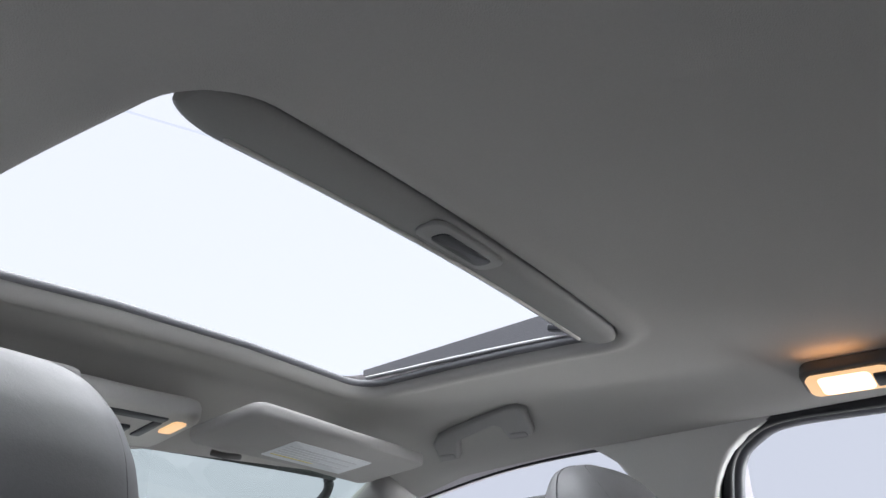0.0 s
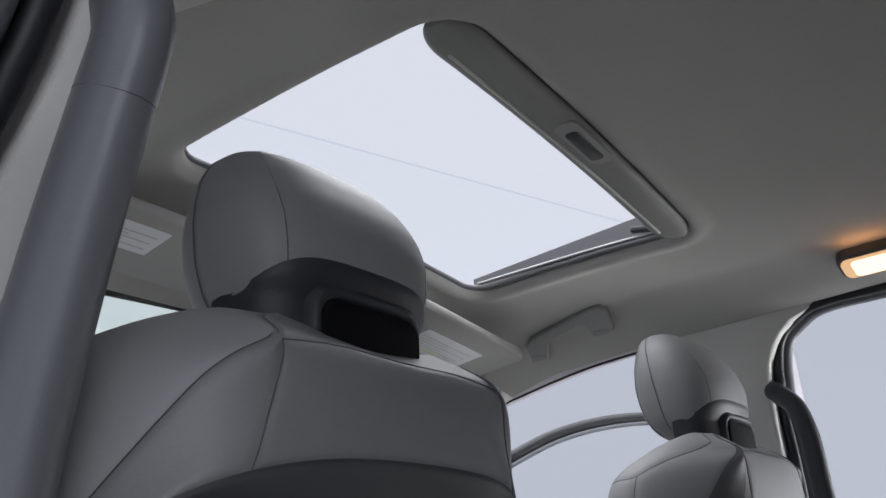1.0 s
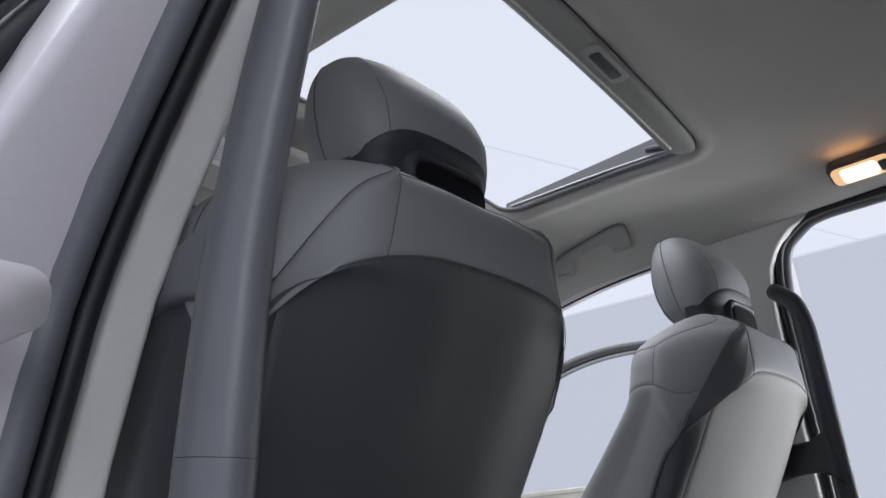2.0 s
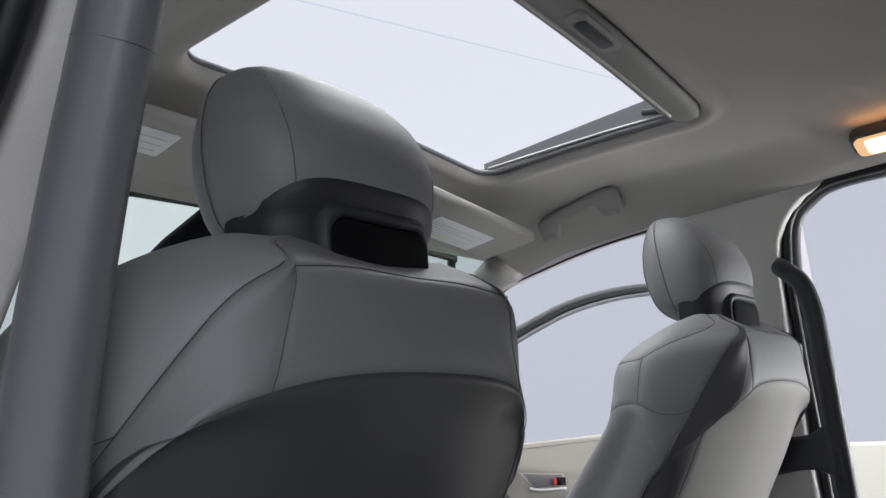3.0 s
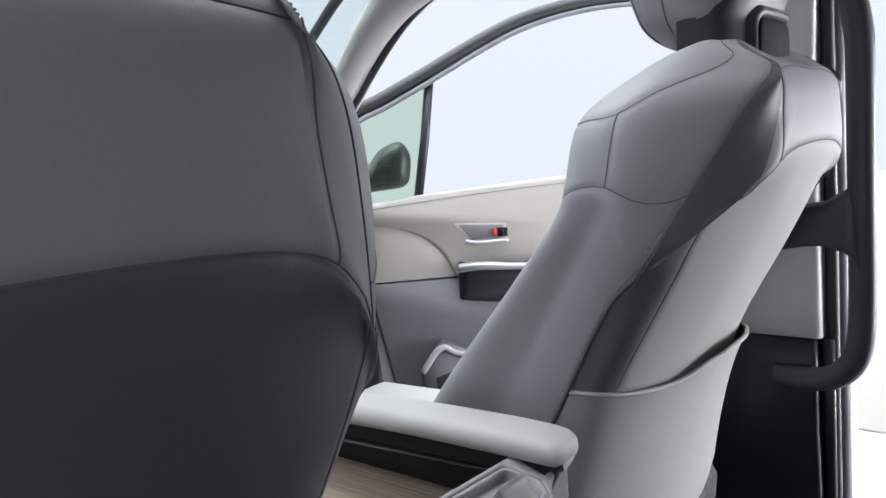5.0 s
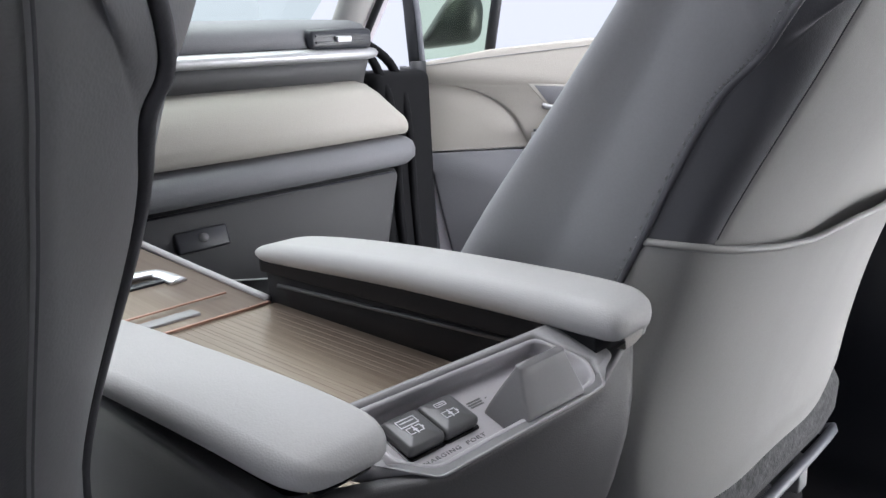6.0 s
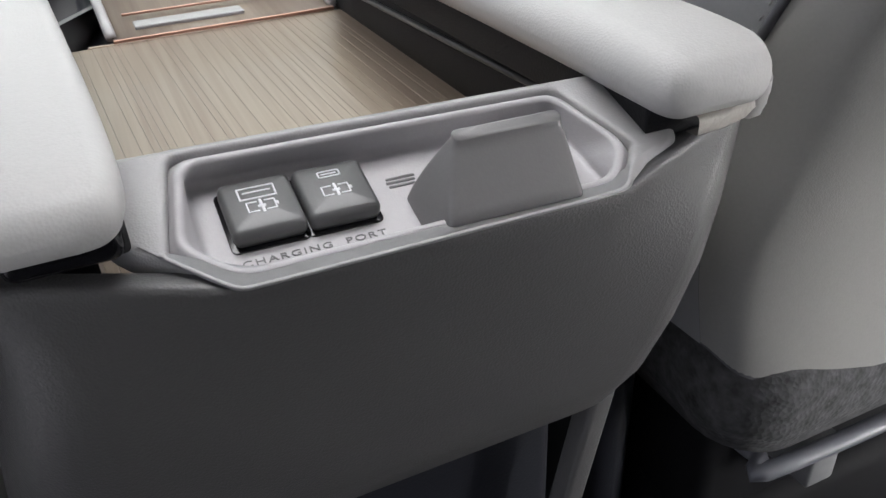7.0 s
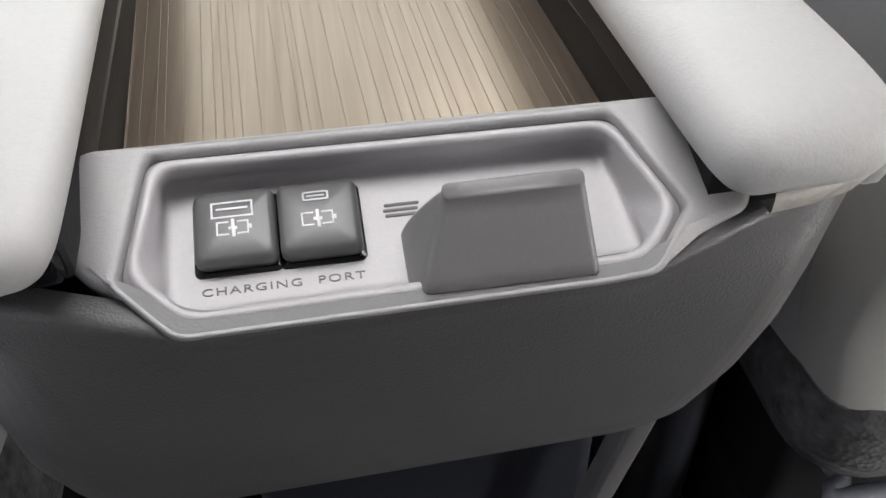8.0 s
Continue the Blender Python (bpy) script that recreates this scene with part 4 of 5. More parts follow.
def ring_at(x, y, rx, ry, name, sq=2.0):
    a = np.linspace(0, 2 * math.pi, 40, endpoint=False)
    e = 2 / sq
    loop = [(x + rx * math.copysign(abs(math.cos(t)) ** e, math.cos(t)), y + ry * math.copysign(abs(math.sin(t)) ** e, math.sin(t))) for t in a]
    rows = []
    for g, h in ((1.13, -.002), (1.13, .002), (1.1, .0055), (1.05, .0068), (1.0, .0055), (.985, .003), (.975, -.01)):
        rows.append([(x + (p - x) * g, y + (q - y) * g, slope_z(q) + h) for p, q in loop])
    v, f = loft(rows, True)
    r = obj("cup_ring", v, f, RING, console, "bright cup holder ring")
    rows = [[(x + (p - x) * g, y + (q - y) * g, slope_z(y) + h) for p, q in loop] for g, h in ((.975, .0012), (.93, .001))]
    v, f = loft(rows, True, caps=False)
    v2, f2 = slab([(x + (p - x) * .96, y + (q - y) * .96) for p, q in loop], slope_z(y) + .0006, slope_z(y) + .0022, .0002)
    obj("cup_well", v2, f2, BLACK, r, "dark cup well")


ring_at(CX + .013, .74, .041, .043, "cup_holder")
ring_at(CX - .008, .885, .055, .042, "phone_bin", 4)
ring_at(CX - .068, .705, .016, .03, "switch", 4)
for s in (-1, 1):
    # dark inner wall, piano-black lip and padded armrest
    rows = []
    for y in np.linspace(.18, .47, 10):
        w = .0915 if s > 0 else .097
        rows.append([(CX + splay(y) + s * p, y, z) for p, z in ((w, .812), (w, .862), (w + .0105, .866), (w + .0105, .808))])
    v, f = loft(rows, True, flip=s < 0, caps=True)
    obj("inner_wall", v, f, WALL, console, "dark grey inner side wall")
    rows = []
    SP = -.0085 if s > 0 else 0.0
    for y, xi, xo, zt, th in ((.131, .096, .114, .872, .006), (.1335, .088, .1255, .8765, .014), (.139, .084, .132, .8805, .0195), (.153, .082, .1355, .8835, .022), (.2, .081, .136, .885, .022), (.3, .081, .136, .884, .0205), (.38, .081, .135, .881, .0195), (.435, .081, .131, .8775, .0175), (.465, .082, .124, .8735, .0135), (.481, .088, .112, .868, .006)):
        th *= 1 if s > 0 else .64
        sec = rrect(xi, xo, zt - th, zt, min(.0125, th * .48, (xo - xi) * .3), 6)
        rows.append([(CX + SP + splay(y) * (.45 if s > 0 else 1) + s * (x + (.003 if s < 0 else 0)), y, z + .0025 + .002 * math.sin((x - xi) / (xo - xi) * math.pi)) for x, z in sec])
    R = np.array([cat(np.array([q[j] for q in rows]), 4) for j in range(len(rows[0]))]).transpose(1, 0, 2)
    v, f = loft(list(R), True, flip=s > 0, caps=True)
    v2, f2 = tube([(CX + splay(y) + s * (.0907 if s > 0 else .0962), y, .846 - .01 * (y - .17)) for y in (.175, .3, .455)], .0018, 8)
    obj("ledge", v2, f2, COVER, console, "dark ledge on the inner wall")
    arm = obj("armrest", v, f, HIDE_ARM, console, "pale padded armrest")
    lo_x, hi_x = sorted((CX + s * (.0795 if s > 0 else .0875), CX + s * .118))
    v, f = loft([[(splay(y) * (.45 if s > 0 else 1) + p, y, q) for p, q in rrect(lo_x, hi_x, .852 if s > 0 else .86, .868 if s > 0 else .873, .002, 3)] for y in (.1465, .148, .3, .474, .476)], True, flip=True, caps=True)
    obj("arm_base", v, f, WALL, arm, "gloss black lip")
    if s < 0:
        part("arm_lip", rbox((CX - .119, .1425, .8595), (CX - .0885, .17, .873), .004), GLOSS, arm, "gloss black lip")
        continue
    rows = [[(CX - .004 + s * x, y + d, z) for x, y in ((.0955, .1345), (.108, .1355), (.12, .1385), (.129, .1435), (.1335, .15), (.135, .165))] for d, z in ((.006, .8572), (.0005, .8575), (0, .8582), (0, .8625), (.0005, .864), (.006, .865))]
    v, f = loft(rows, flip=s < 0)
    obj("arm_end", v, f, BEIGE, arm, "pale end cap")
    v, f = tube(cat([(CX + s * .1225, .144, .87), (CX + s * .1262, .1475, .862), (CX + s * .1268, .1495, .8565), (CX + s * .1262, .153, .852)], 6), [.006] * 13 + [.0055, .005, .004, .003, .0025, .002], 10)
    obj("arm_hook", v, f, HIDE_ARM, arm, "folded corner of the armrest cover")
# lower bracket seen under the rear edge
part("bracket", moved(rbox((-.006, -.004, -.16), (.006, .01, .08), .003), pose(CX + .083, .172, .68, 0, 12, 0)), GREY, console)

# ---- dashboard ----
dash = thing("dashboard", (0.3, 1.1, 0.8), "grey and beige layered dashboard with satin trim and vents", "dashboard")


def dash_band(name, prof, x0, x1, material, label="", round_end=.03, bow=.10, rake=0.0):
    rows = []
    c = np.mean(np.array(prof), 0)
    for x in np.concatenate([np.linspace(x0, x1 - round_end, 24), x1 - round_end + round_end * np.sin(np.linspace(0.2, math.pi / 2, 7))]):
        e = math.sqrt(max(0.0, 1 - max(0, (x - (x1 - round_end)) / round_end) ** 2)) * .55 + .45
        b = bow * max(0, x - .35) ** 2
        k = min(1, max(0, (x - .35) / .25))
        rows.append([(x - rake * k * (z - prof[-1][1]), c[0] + (y - c[0]) * e + b, c[1] + (z - c[1]) * e) for y, z in prof])
    v, f = loft(rows, True, flip=True, caps=True)
    return obj(name, v, f, material, dash, label)


dash_band("top_pad", [(1.3, 1.04), (1.3, 1.085), (1.15, 1.088), (1.02, 1.08), (.985, 1.072), (.976, 1.06), (.972, 1.036), (.99, 1.03), (1.1, 1.03)], -.72, .668, DASHGREY, "dark grey upper pad", .025)
dash_band("chrome_strip", [(.985, 1.034), (.966, 1.033), (.957, 1.027), (.956, 1.019), (.963, 1.013), (.985, 1.01)], -.72, .662, SATIN, "satin silver strip", .03)
dash_band("dark_recess", [(1.1, 1.02), (.968, 1.014), (.98, .992), (.99, .966), (1.1, .95)], -.72, .66, RECESS, "dark grey recess")
dash_band("beige_pad", [(1.1, .98), (.985, .979), (.962, .973), (.947, .958), (.937, .935), (.932, .91), (.935, .892), (.945, .88), (1.0, .876), (1.1, .876)], -.72, .728, BEIGE, "pale beige padded panel", .03, rake=.8)
dash_band("lower_roll", [(1.05, .88), (.952, .8765), (.934, .869), (.925, .853), (.928, .836), (.945, .825), (1.05, .82)], .1, .722, DASHGREY, "grey padded roll", .035)
dash_band("glovebox", [(1.12, .821), (.952, .821), (.946, .813), (.995, .64), (1.04, .56), (1.12, .56)], .17, .69, GLOVE, "dark grey glovebox door", .02)
latch = part("latch", moved(rbox((-.042, -.006, -.016), (.042, .006, .016), .004), pose(.28, .951, .774, -16)), BLACK, dash, "black glovebox latch")
v, f = tube([(.28, .942, .778), (.28, .952, .776)], .007, 14)
obj("keyhole", v, f, STEEL, latch)
part("glovebox_gap", moved(rbox((-.245, -.001, -.0015), (.235, .004, .0015), 0), pose(.42, .9475, .8175)), BLACK, dash)
# end vent
vent = part("vent", rbox((.515, .964, 1.032), (.645, .99, 1.064), .008), BLACK, dash, "black air vent with silver blades")
for z in (1.043, 1.053):
    part("blade", rbox((.525, .9615, z - .002), (.635, .972, z + .002), .001), BLACK if z > 1.04 else SATIN, vent, "vent blade")
part("tab", rbox((.565, .957, 1.042), (.595, .968, 1.052), .002), SATIN, vent, "silver vent tab")
part("duct", rbox((-.72, 1.0, .5), (.66, 1.3, .95), .02), BLACK, dash)


# ---- body sides: pillars, door openings, seals ----
def side_x(z):
    return .69 - .1 * (z - 1.0)


def strip(name, points, width, thick, material, label, category, n=8, r=.006):
    """A trim strip swept down a line of points, with width along y and thickness along x."""
    p = cat(points, n)
    rows = []
    for i, q in enumerate(p):
        w = np.interp(i / (len(p) - 1), np.linspace(0, 1, len(width)), width)
        sec = rrect(-thick / 2, thick / 2, -w / 2, w / 2, min(r, thick * .45), 4)
        rows.append([(q[0] + a, q[1] + b, q[2]) for a, b in sec])
    v, f = loft(rows, True, caps=True)
    return tagged(obj(name, v, f, material), label, category, kind="structure")


for s, tag in ((-1, "west"), (1, "east")):
    # B-pillar: trim, seal, painted jamb

    def py(z):
        if s > 0:
            return 0.0
        return float(np.interp(-z, (-1.5, -1.4, -1.35, -1.29, -1.22, -1.13, -1.07, -.95, -.8, -.38), (-.04, -.055, -.066, -.056, -.014, .036, .06, .084, .096, .1)))

    def pillar(name, zs, edges, off, thick, material, label, category):
        rows = []
        for z in zs:
            y0, y1 = (float(np.interp(-z, [-e[0] for e in edges], [e[k] for e in edges])) + py(z) for k in (1, 2))
            x = s * (side_x(z) + off)
            rows.append([(x + p, q, z) for p, q in rrect(-thick / 2, thick / 2, y0, y1, min(.008, thick * .45), 5)])
        v, f = loft(rows, True, flip=True, caps=True)
        tagged(obj(name, v, f, material), label, category, kind="structure")
    up = (1.485, 1.47, 1.45, 1.43, 1.41, 1.38, 1.34, 1.29, 1.25, 1.22, 1.17, 1.13, 1.07, 1.0, .95, .9, .834)
    pillar("pillar_trim", up, ((1.485, -.12, .36), (1.47, -.06, .28), (1.45, -.005, .235), (1.43, .02, .205), (1.41, .035, .19), (1.38, .05, .182), (1.34, .058, .18), (1.2, .062, .185), (.834, .06, .19)), .012 if s > 0 else -.002, .03 if s > 0 else .038, PILLAR, "pale grey moulded centre pillar trim", "pillar trim")
    pillar("pillar_lower", (.83, .78, .7, .6, .5, .38), ((.83, .066, .22), (.72, .066, .23), (.7, .066, .36 if s > 0 else .24), (.38, .06, .38 if s > 0 else .24)), .014, .04, BLACK, "black lower centre pillar trim", "pillar trim")
    pillar("pillar_edge", (.83, .7, .55, .38), ((.83, .046, .064), (.38, .046, .064)), .024, .03, TRIM if s < 0 else BLACK, "pale grey pillar edge" if s < 0 else "black pillar edge", "pillar trim")
    if s < 0:
        rows = []
        for z in (1.52, 1.4, 1.34, 1.29, 1.22, 1.13, 1.07, 1.0, .85, .6, .38):
            xo = -.785 - .3 * (1.236 - max(z, .9))
            rows.append([(p, q, z) for p, q in rrect(min(xo, -side_x(z) - .075), -side_x(z) - .058, .04 + py(z), .2 + py(z), .014, 6)])
        v, f = loft(rows, True, flip=True, caps=True)
        tagged(obj("pillar_jamb", v, f, PAINT), "pearl painted centre pillar jamb", "body pillar", kind="structure")
    else:
        pillar("pillar_jamb", (1.5, 1.4, 1.2, 1.0, .8, .6, .38), ((1.5, .04, .2), (.38, .04, .2)), .1, .09, PAINT, "pearl painted centre pillar jamb", "body pillar")
    # seal round the rear door opening
    line = cat([(s * (side_x(z) + (.035 if s < 0 else .024) - (.02 if z > 1.46 else 0)), y + py(z), z) for y, z in ((-.9, 1.468), (-.4, 1.474), (-.15, 1.473), (-.05, 1.468), (.0, 1.452), (.028, 1.425), (.042, 1.38), (.05, 1.3), (.05, 1.22), (.051, 1.15), (.05, 1.07), (.05, 1.0), (.05, .8), (.05, .4))], 8)
    v, f = tube(line, .009, 10)
    tagged(obj("door_seal", v, f, RUBBER), "black rubber seal round the rear door opening", "door seal", kind="structure")
    v, f = tube(line + np.array([s * .024, -.004, 0]), .0135, 12)
    tagged(obj("seal_carrier", v, f, SEALGREY), "dark grey outer lip of the door seal", "door seal", kind="structure")
    if s < 0:
        v, f = loft([[(x, y, z) for x, z in rrect(-.85, -.79, 1.0, 1.036, .014, 6)] for y in (.1, .022, .014, .011)], True, caps=True)
        tagged(obj("striker_boss", v, f, PAINT), "painted boss on the pillar jamb", "body pillar", kind="structure")
        v, f = tube(cat([(-.87, .16, 1.04), (-.842, .16, 1.15), (-.795, .16, 1.24), (-.745, .16, 1.33), (-.7, .16, 1.4)], 6), .015, 10)
        tagged(obj("door_frame_front", v, f, RUBBER), "black rear seal of the closed driver door", "door seal", kind="structure")
        tagged(part("door_side_front", moved(rbox((-.06, -.3, -.35), (-.02, .02, .4), .012), pose(-.835, .5, 1.1, 0, 22, 0)), SEALGREY, None), "dark window glass frame of the driver door", "door frame", kind="structure")
        v, f = tube(cat([(-.905, .15, 1.07), (-.872, .15, 1.18), (-.825, .15, 1.265), (-.775, .15, 1.345), (-.73, .15, 1.42)], 6), .015, 10)
        tagged(obj("door_frame_front", v, f, RUBBER), "black window frame of the closed driver door", "door frame", kind="structure")
    # A-pillar trim
    ap = cat([(s * .6, .62, 1.425), (s * .645, .77, 1.37), (s * .68, .93, 1.25), (s * .7, 1.06, 1.12), (s * .71, 1.14, 1.03)], 8)
    v, f = tube(ap, list(np.linspace(.055, .034, 14)) + [.034] * 19, 12, .7)
    tagged(obj("pillar_front", v, f, VISOR), "pale grey windscreen pillar trim", "pillar trim", kind="structure")
    v, f = tube(ap + np.array([s * .03, -.015, -.02]), .007, 8)
    tagged(obj("seal_front", v, f, RUBBER), "black rubber door seal", "door seal", kind="structure")
    v, f = tube(ap + np.array([s * .05, .03, .0]), .04, 12, .8)
    tagged(obj("pillar_skin", v, f, PAINT), "pearl painted windscreen pillar", "body pillar", kind="structure")
    # cant rail above the doors
    cr = cat([(s * .655, .66, side_top(.66) + .02), (s * .668, .4, side_top(.4) + .016), (s * .668, .1, side_top(.1) + .014), (s * .668, -.4, 1.49), (s * .66, -1.0, 1.488), (s * .65, -1.75, 1.45)], 8)
    v, f = tube(cr, .03, 12, .6)
    tagged(obj("cant_rail", v, f, PAINT), "pearl painted roof rail over the doors", "body rail", kind="structure")
    v, f = tube(cr + np.array([-s * .012, 0, -.017]), .003, 8)
    tagged(obj("rail_seal", v, f, RUBBER), "black rubber door seal", "door seal", kind="structure")
    # unseen panel that closes off light at the rear quarter, and the sill
    tagged(part("wall_rear_" + tag, rbox((min(s * .7, s * .78), -1.9, .3), (max(s * .7, s * .78), -.47 if s < 0 else -.7, 1.5), .01), REARGREY, None), "unseen dark panel closing off the rear side", "wall", kind="structure")
    tagged(part("sill_" + tag, rbox((min(s * .72, s * .86), -1.1, .25), (max(s * .72, s * .86), 1.2, .39), .02), PAINT, None), "pearl painted door sill", "sill", kind="structure")
# added behind the view: dark lower panel blocks light, pale upper one bounces it
tagged(part("wall_rear", rbox((-.78, -.53, .3), (.78, -.47, .97), .01), REARGREY, None), "unseen dark panel blocking light from behind", "wall", kind="structure")
tagged(part("wall_rear_bounce", rbox((-.78, -.53, .972), (.78, -.472, 1.55), .01), TRIM, None), "unseen pale panel bouncing light onto the seat backs", "wall", kind="structure")
tagged(part("floor", rbox((-.76, -1.95, .3), (.76, 1.3, .372), .01), CARPET, None), "dark carpeted car floor", "floor", kind="structure")
tagged(part("wall_front", rbox((-.8, 1.28, .3), (.8, 1.34, 1.02), .01), BLACK, None), "dark plain front bulkhead", "wall", kind="structure")

# windscreen and its black band
ws = []
for k in np.linspace(0, 1, 10):
    ws.append([(x * (.6 + .12 * k), .665 + .62 * k - .05 * (abs(x)) ** 2, 1.45 - .36 * k) for x in np.linspace(-1, 1, 15)])
v, f = loft(ws)
glass = tagged(obj("window_1", v, f, GLASS), "green tinted windscreen", "windscreen", kind="structure")
glass.visible_shadow = False
v, f = tube(cat([(-.48, .7, 1.395), (-.465, .688, 1.425), (-.43, .68, 1.438), (0, .682, 1.452), (.44, .68, 1.44), (.485, .69, 1.43), (.505, .715, 1.408), (.53, .79, 1.375), (.57, .93, 1.3), (.62, 1.12, 1.19)], 8), .009, 8)
tagged(obj("band_top", v, f, RUBBER), "black edge of the windscreen", "windscreen edge", kind="structure")

# sensor shroud behind the glass and the rear-view mirror
def glass_at(x, z, off):
    k = (1.45 - z) / .36
    return (x, .665 + .62 * k - .05 * x * x * 2 - off, z - off * .6)


shroud = thing("sensor_shroud", (-.06, .7, 1.44), "black sensor shroud behind the top of the windscreen", "sensor housing")
rows = []
for off, ins in ((.004, 0), (.012, .002), (.02, .008), (.022, .02)):
    o = [(-.15 + ins, 1.442), (.06 - ins, 1.442), (.05 - ins, 1.40), (.02 - ins, 1.352 + ins), (-.19 + ins, 1.352 + ins), (-.175 + ins, 1.40)]
    rows.append([glass_at(x, z, off) for x, z in split(o, 4)])
v, f = loft(rows, True, caps=True)
obj("cover", v, f, DULL, shroud)
mirror_in = thing("rear_view_mirror", (-.045, .7, 1.4), "black rear-view mirror on the windscreen", "mirror")
MI = pose(-.045, .705, 1.392, -8, 0, -12)
part("casing", moved(rbox((-.112, -.012, -.032), (.112, .014, .032), .011), MI), BLACK, mirror_in)
part("glass", moved(rbox((-.102, -.0135, -.025), (.102, -.0115, .025), .0008), MI), CHROME, mirror_in, "mirror glass")
v, f = tube([tuple(MI @ Vector((0, .01, .01))), (-.045, .725, 1.43)], .009, 10)
obj("stalk", v, f, BLACK, mirror_in)

# ---- fixtures on the roof lining ----
for s in (-1, 1):
    visor = thing("sun_visor", (s * .3, .56, 1.45), "pale grey folded sun visor with a warning label", "sun visor", "sun visors")
    o = rrect(.075, .47, .432, .572, .018, 8) if s > 0 else rrect(-.455, -.125, .455, .612, .018, 8)

    def vp(x, y, z):
        return (x, y + .1 * (x - .26) * (s > 0), 1.462 - .045 * x - .02 * (y - .46) / .147 - .03 * max(0, abs(x) - .2) ** 1.5 + z)
    v, f = slab(dense(o, .03), -.009, .009, .006, vp)
    obj("panel", v, f, VISOR, visor, "cloth-covered visor panel")
    lx, lw = (.2, .18) if s > 0 else (-.405, .1)
    v, f = slab(rrect(lx, lx + lw, .48, .552 if s > 0 else .545, .003, 3), -.0099, -.0088, .0002, vp)
    lab = obj("warning_label", v, f, LABEL, visor, "pale printed warning label")
    for k in range(6):
        y = .498 + .008 * k
        v, f = slab(rrect(lx + .008, lx + (.55 * lw if k % 2 else .9 * lw), y, y + .0022, .0006, 2), -.0104, -.0098, .0001, vp)
        obj("print_bar", v, f, YELLOW if k == 5 else INK, lab, "bar of small print")
    v, f = tube(cat([vp(s * .14, .59, -.008), vp(s * .15, .575, -.014), vp(s * .175, .572, -.013), vp(s * .185, .585, -.008)], 5), .0045, 8)
    obj("clip", v, f, GREY, visor, "grey visor clip")

oc = thing("overhead_console", (0.02, .58, 1.45), "grey overhead console with map lamps and black switches", "overhead console")


def op(x, y, z):
    return (x - .012, y + .015 + .1 * x, 1.478 - .2 * (y - .51) + z)


v, f = slab(dense(rrect(-.115, .115, .51, .655, .035, 8), .03), -.013, .012, .008, op)
obj("housing", v, f, TRIM, oc, "pale grey housing")
for s in (-1, 1):
    v, f = slab(rrect(s * .085 - .011, s * .085 + .011, .535, .575, .006, 5), -.0155, -.0125, .001, op)
    lens = obj("map_lamp", v, f, LENS, oc, "lit warm map lamp")
v, f = slab(rrect(-.062, .062, .53, .545, .005, 4), -.0145, -.0125, .0008, op)
obj("switch_strip", v, f, BLACK, oc, "black switch strip")
for s in (-1, 1):
    v, f = slab(rrect(s * .055 - .008, s * .055 + .008, .546, .6, .004, 4), -.0145, -.0125, .0008, op)
    obj("switch_strip", v, f, BLACK, oc, "black switch strip")
for q in ((-.028, .002, .57, .59), (.006, .03, .57, .59), (-.02, .02, .6, .612)):
    v, f = slab(rrect(*q, .003, 4), -.017, -.0125, .001, op)
    obj("switch", v, f, BLACK, oc, "black roof switch")

# grab handle over the passenger door
gh = thing("grab_handle", (.53, .34, 1.465), "folded pale grey grab handle above the door", "grab handle")
LOOP = [(.506, -.017), (.495, .028), (.478, .043), (.439, .055), (.315, .084), (.298, .082), (.290, .068), (.298, .020), (.345, .015), (.347, .044), (.356, .05), (.43, .031), (.445, .022), (.464, -.014)]


def along(y, w, h):
    """A place on the slope of the lining: y along the car, w up the slope, h towards the cabin."""
    return (.565 - .81 * w - .58 * h, y, 1.463 + .58 * w - .81 * h)


bm = bmesh.new()
low = [bm.verts.new(along(y, w, -.012)) for y, w in LOOP]
high = [bm.verts.new(along(y, w, .004)) for y, w in LOOP]
bm.faces.new(high)
bm.faces.new(low[::-1])
for i in range(len(LOOP)):
    j = (i + 1) % len(LOOP)
    bm.faces.new((low[i], low[j], high[j], high[i]))
bmesh.ops.recalc_face_normals(bm, faces=bm.faces)
rim = [e for e in bm.edges if e.verts[0] in high and e.verts[1] in high]
bmesh.ops.bevel(bm, geom=rim, offset=.005, segments=3, profile=.5, affect="EDGES")
bmesh.ops.triangulate(bm, faces=[f for f in bm.faces if len(f.verts) > 4])
part("grip", bm, FOLD, gh)
for y, w in ((.322, .024), (.482, -.004)):
    v, f = slab(rrect(y - .016, y + .016, w - .006, w + .006, .004, 4), .003, .0052, .001, along)
    obj("hinge_cover", v, f, FOLD, gh, "small hinge cover")

# cabin lamp behind the passenger
lamp = thing("cabin_lamp", (.545, -.19, 1.5), "lit warm cabin lamp with grey switch", "ceiling lamp")
LM = pose(.545, -.197, 1.493, 0, 27, -4)


def lp(x, y, z):
    return tuple(LM @ Vector((x, y, z)))


v, f = slab(dense(rrect(-.027, .027, -.1, .08, .016, 6), .03), -.007, .012, .004, lp)
obj("housing", v, f, GREY, lamp, "grey lamp housing")
v, f = slab(rrect(-.021, .021, -.03, .074, .012, 6), -.0125, -.0075, .0025, lp)
lens = obj("lens", v, f, LENS, lamp, "glowing amber lens")
v, f = slab(rrect(-.018, .018, -.006, .058, .008, 5), -.0132, -.0122, .0003, lp)
obj("bulb_patch", v, f, BULB, lens, "bright bulb behind the lens")
part("switch", moved(rbox((-.012, -.045, -.017), (.012, -.008, -.006), .003), LM), BLACK, lamp, "dark rocker switch")
glow_light = bpy.data.lights.new("cabin_lamp_glow", "AREA")
glow_light.shape, glow_light.size, glow_light.size_y = "RECTANGLE", .012, .07
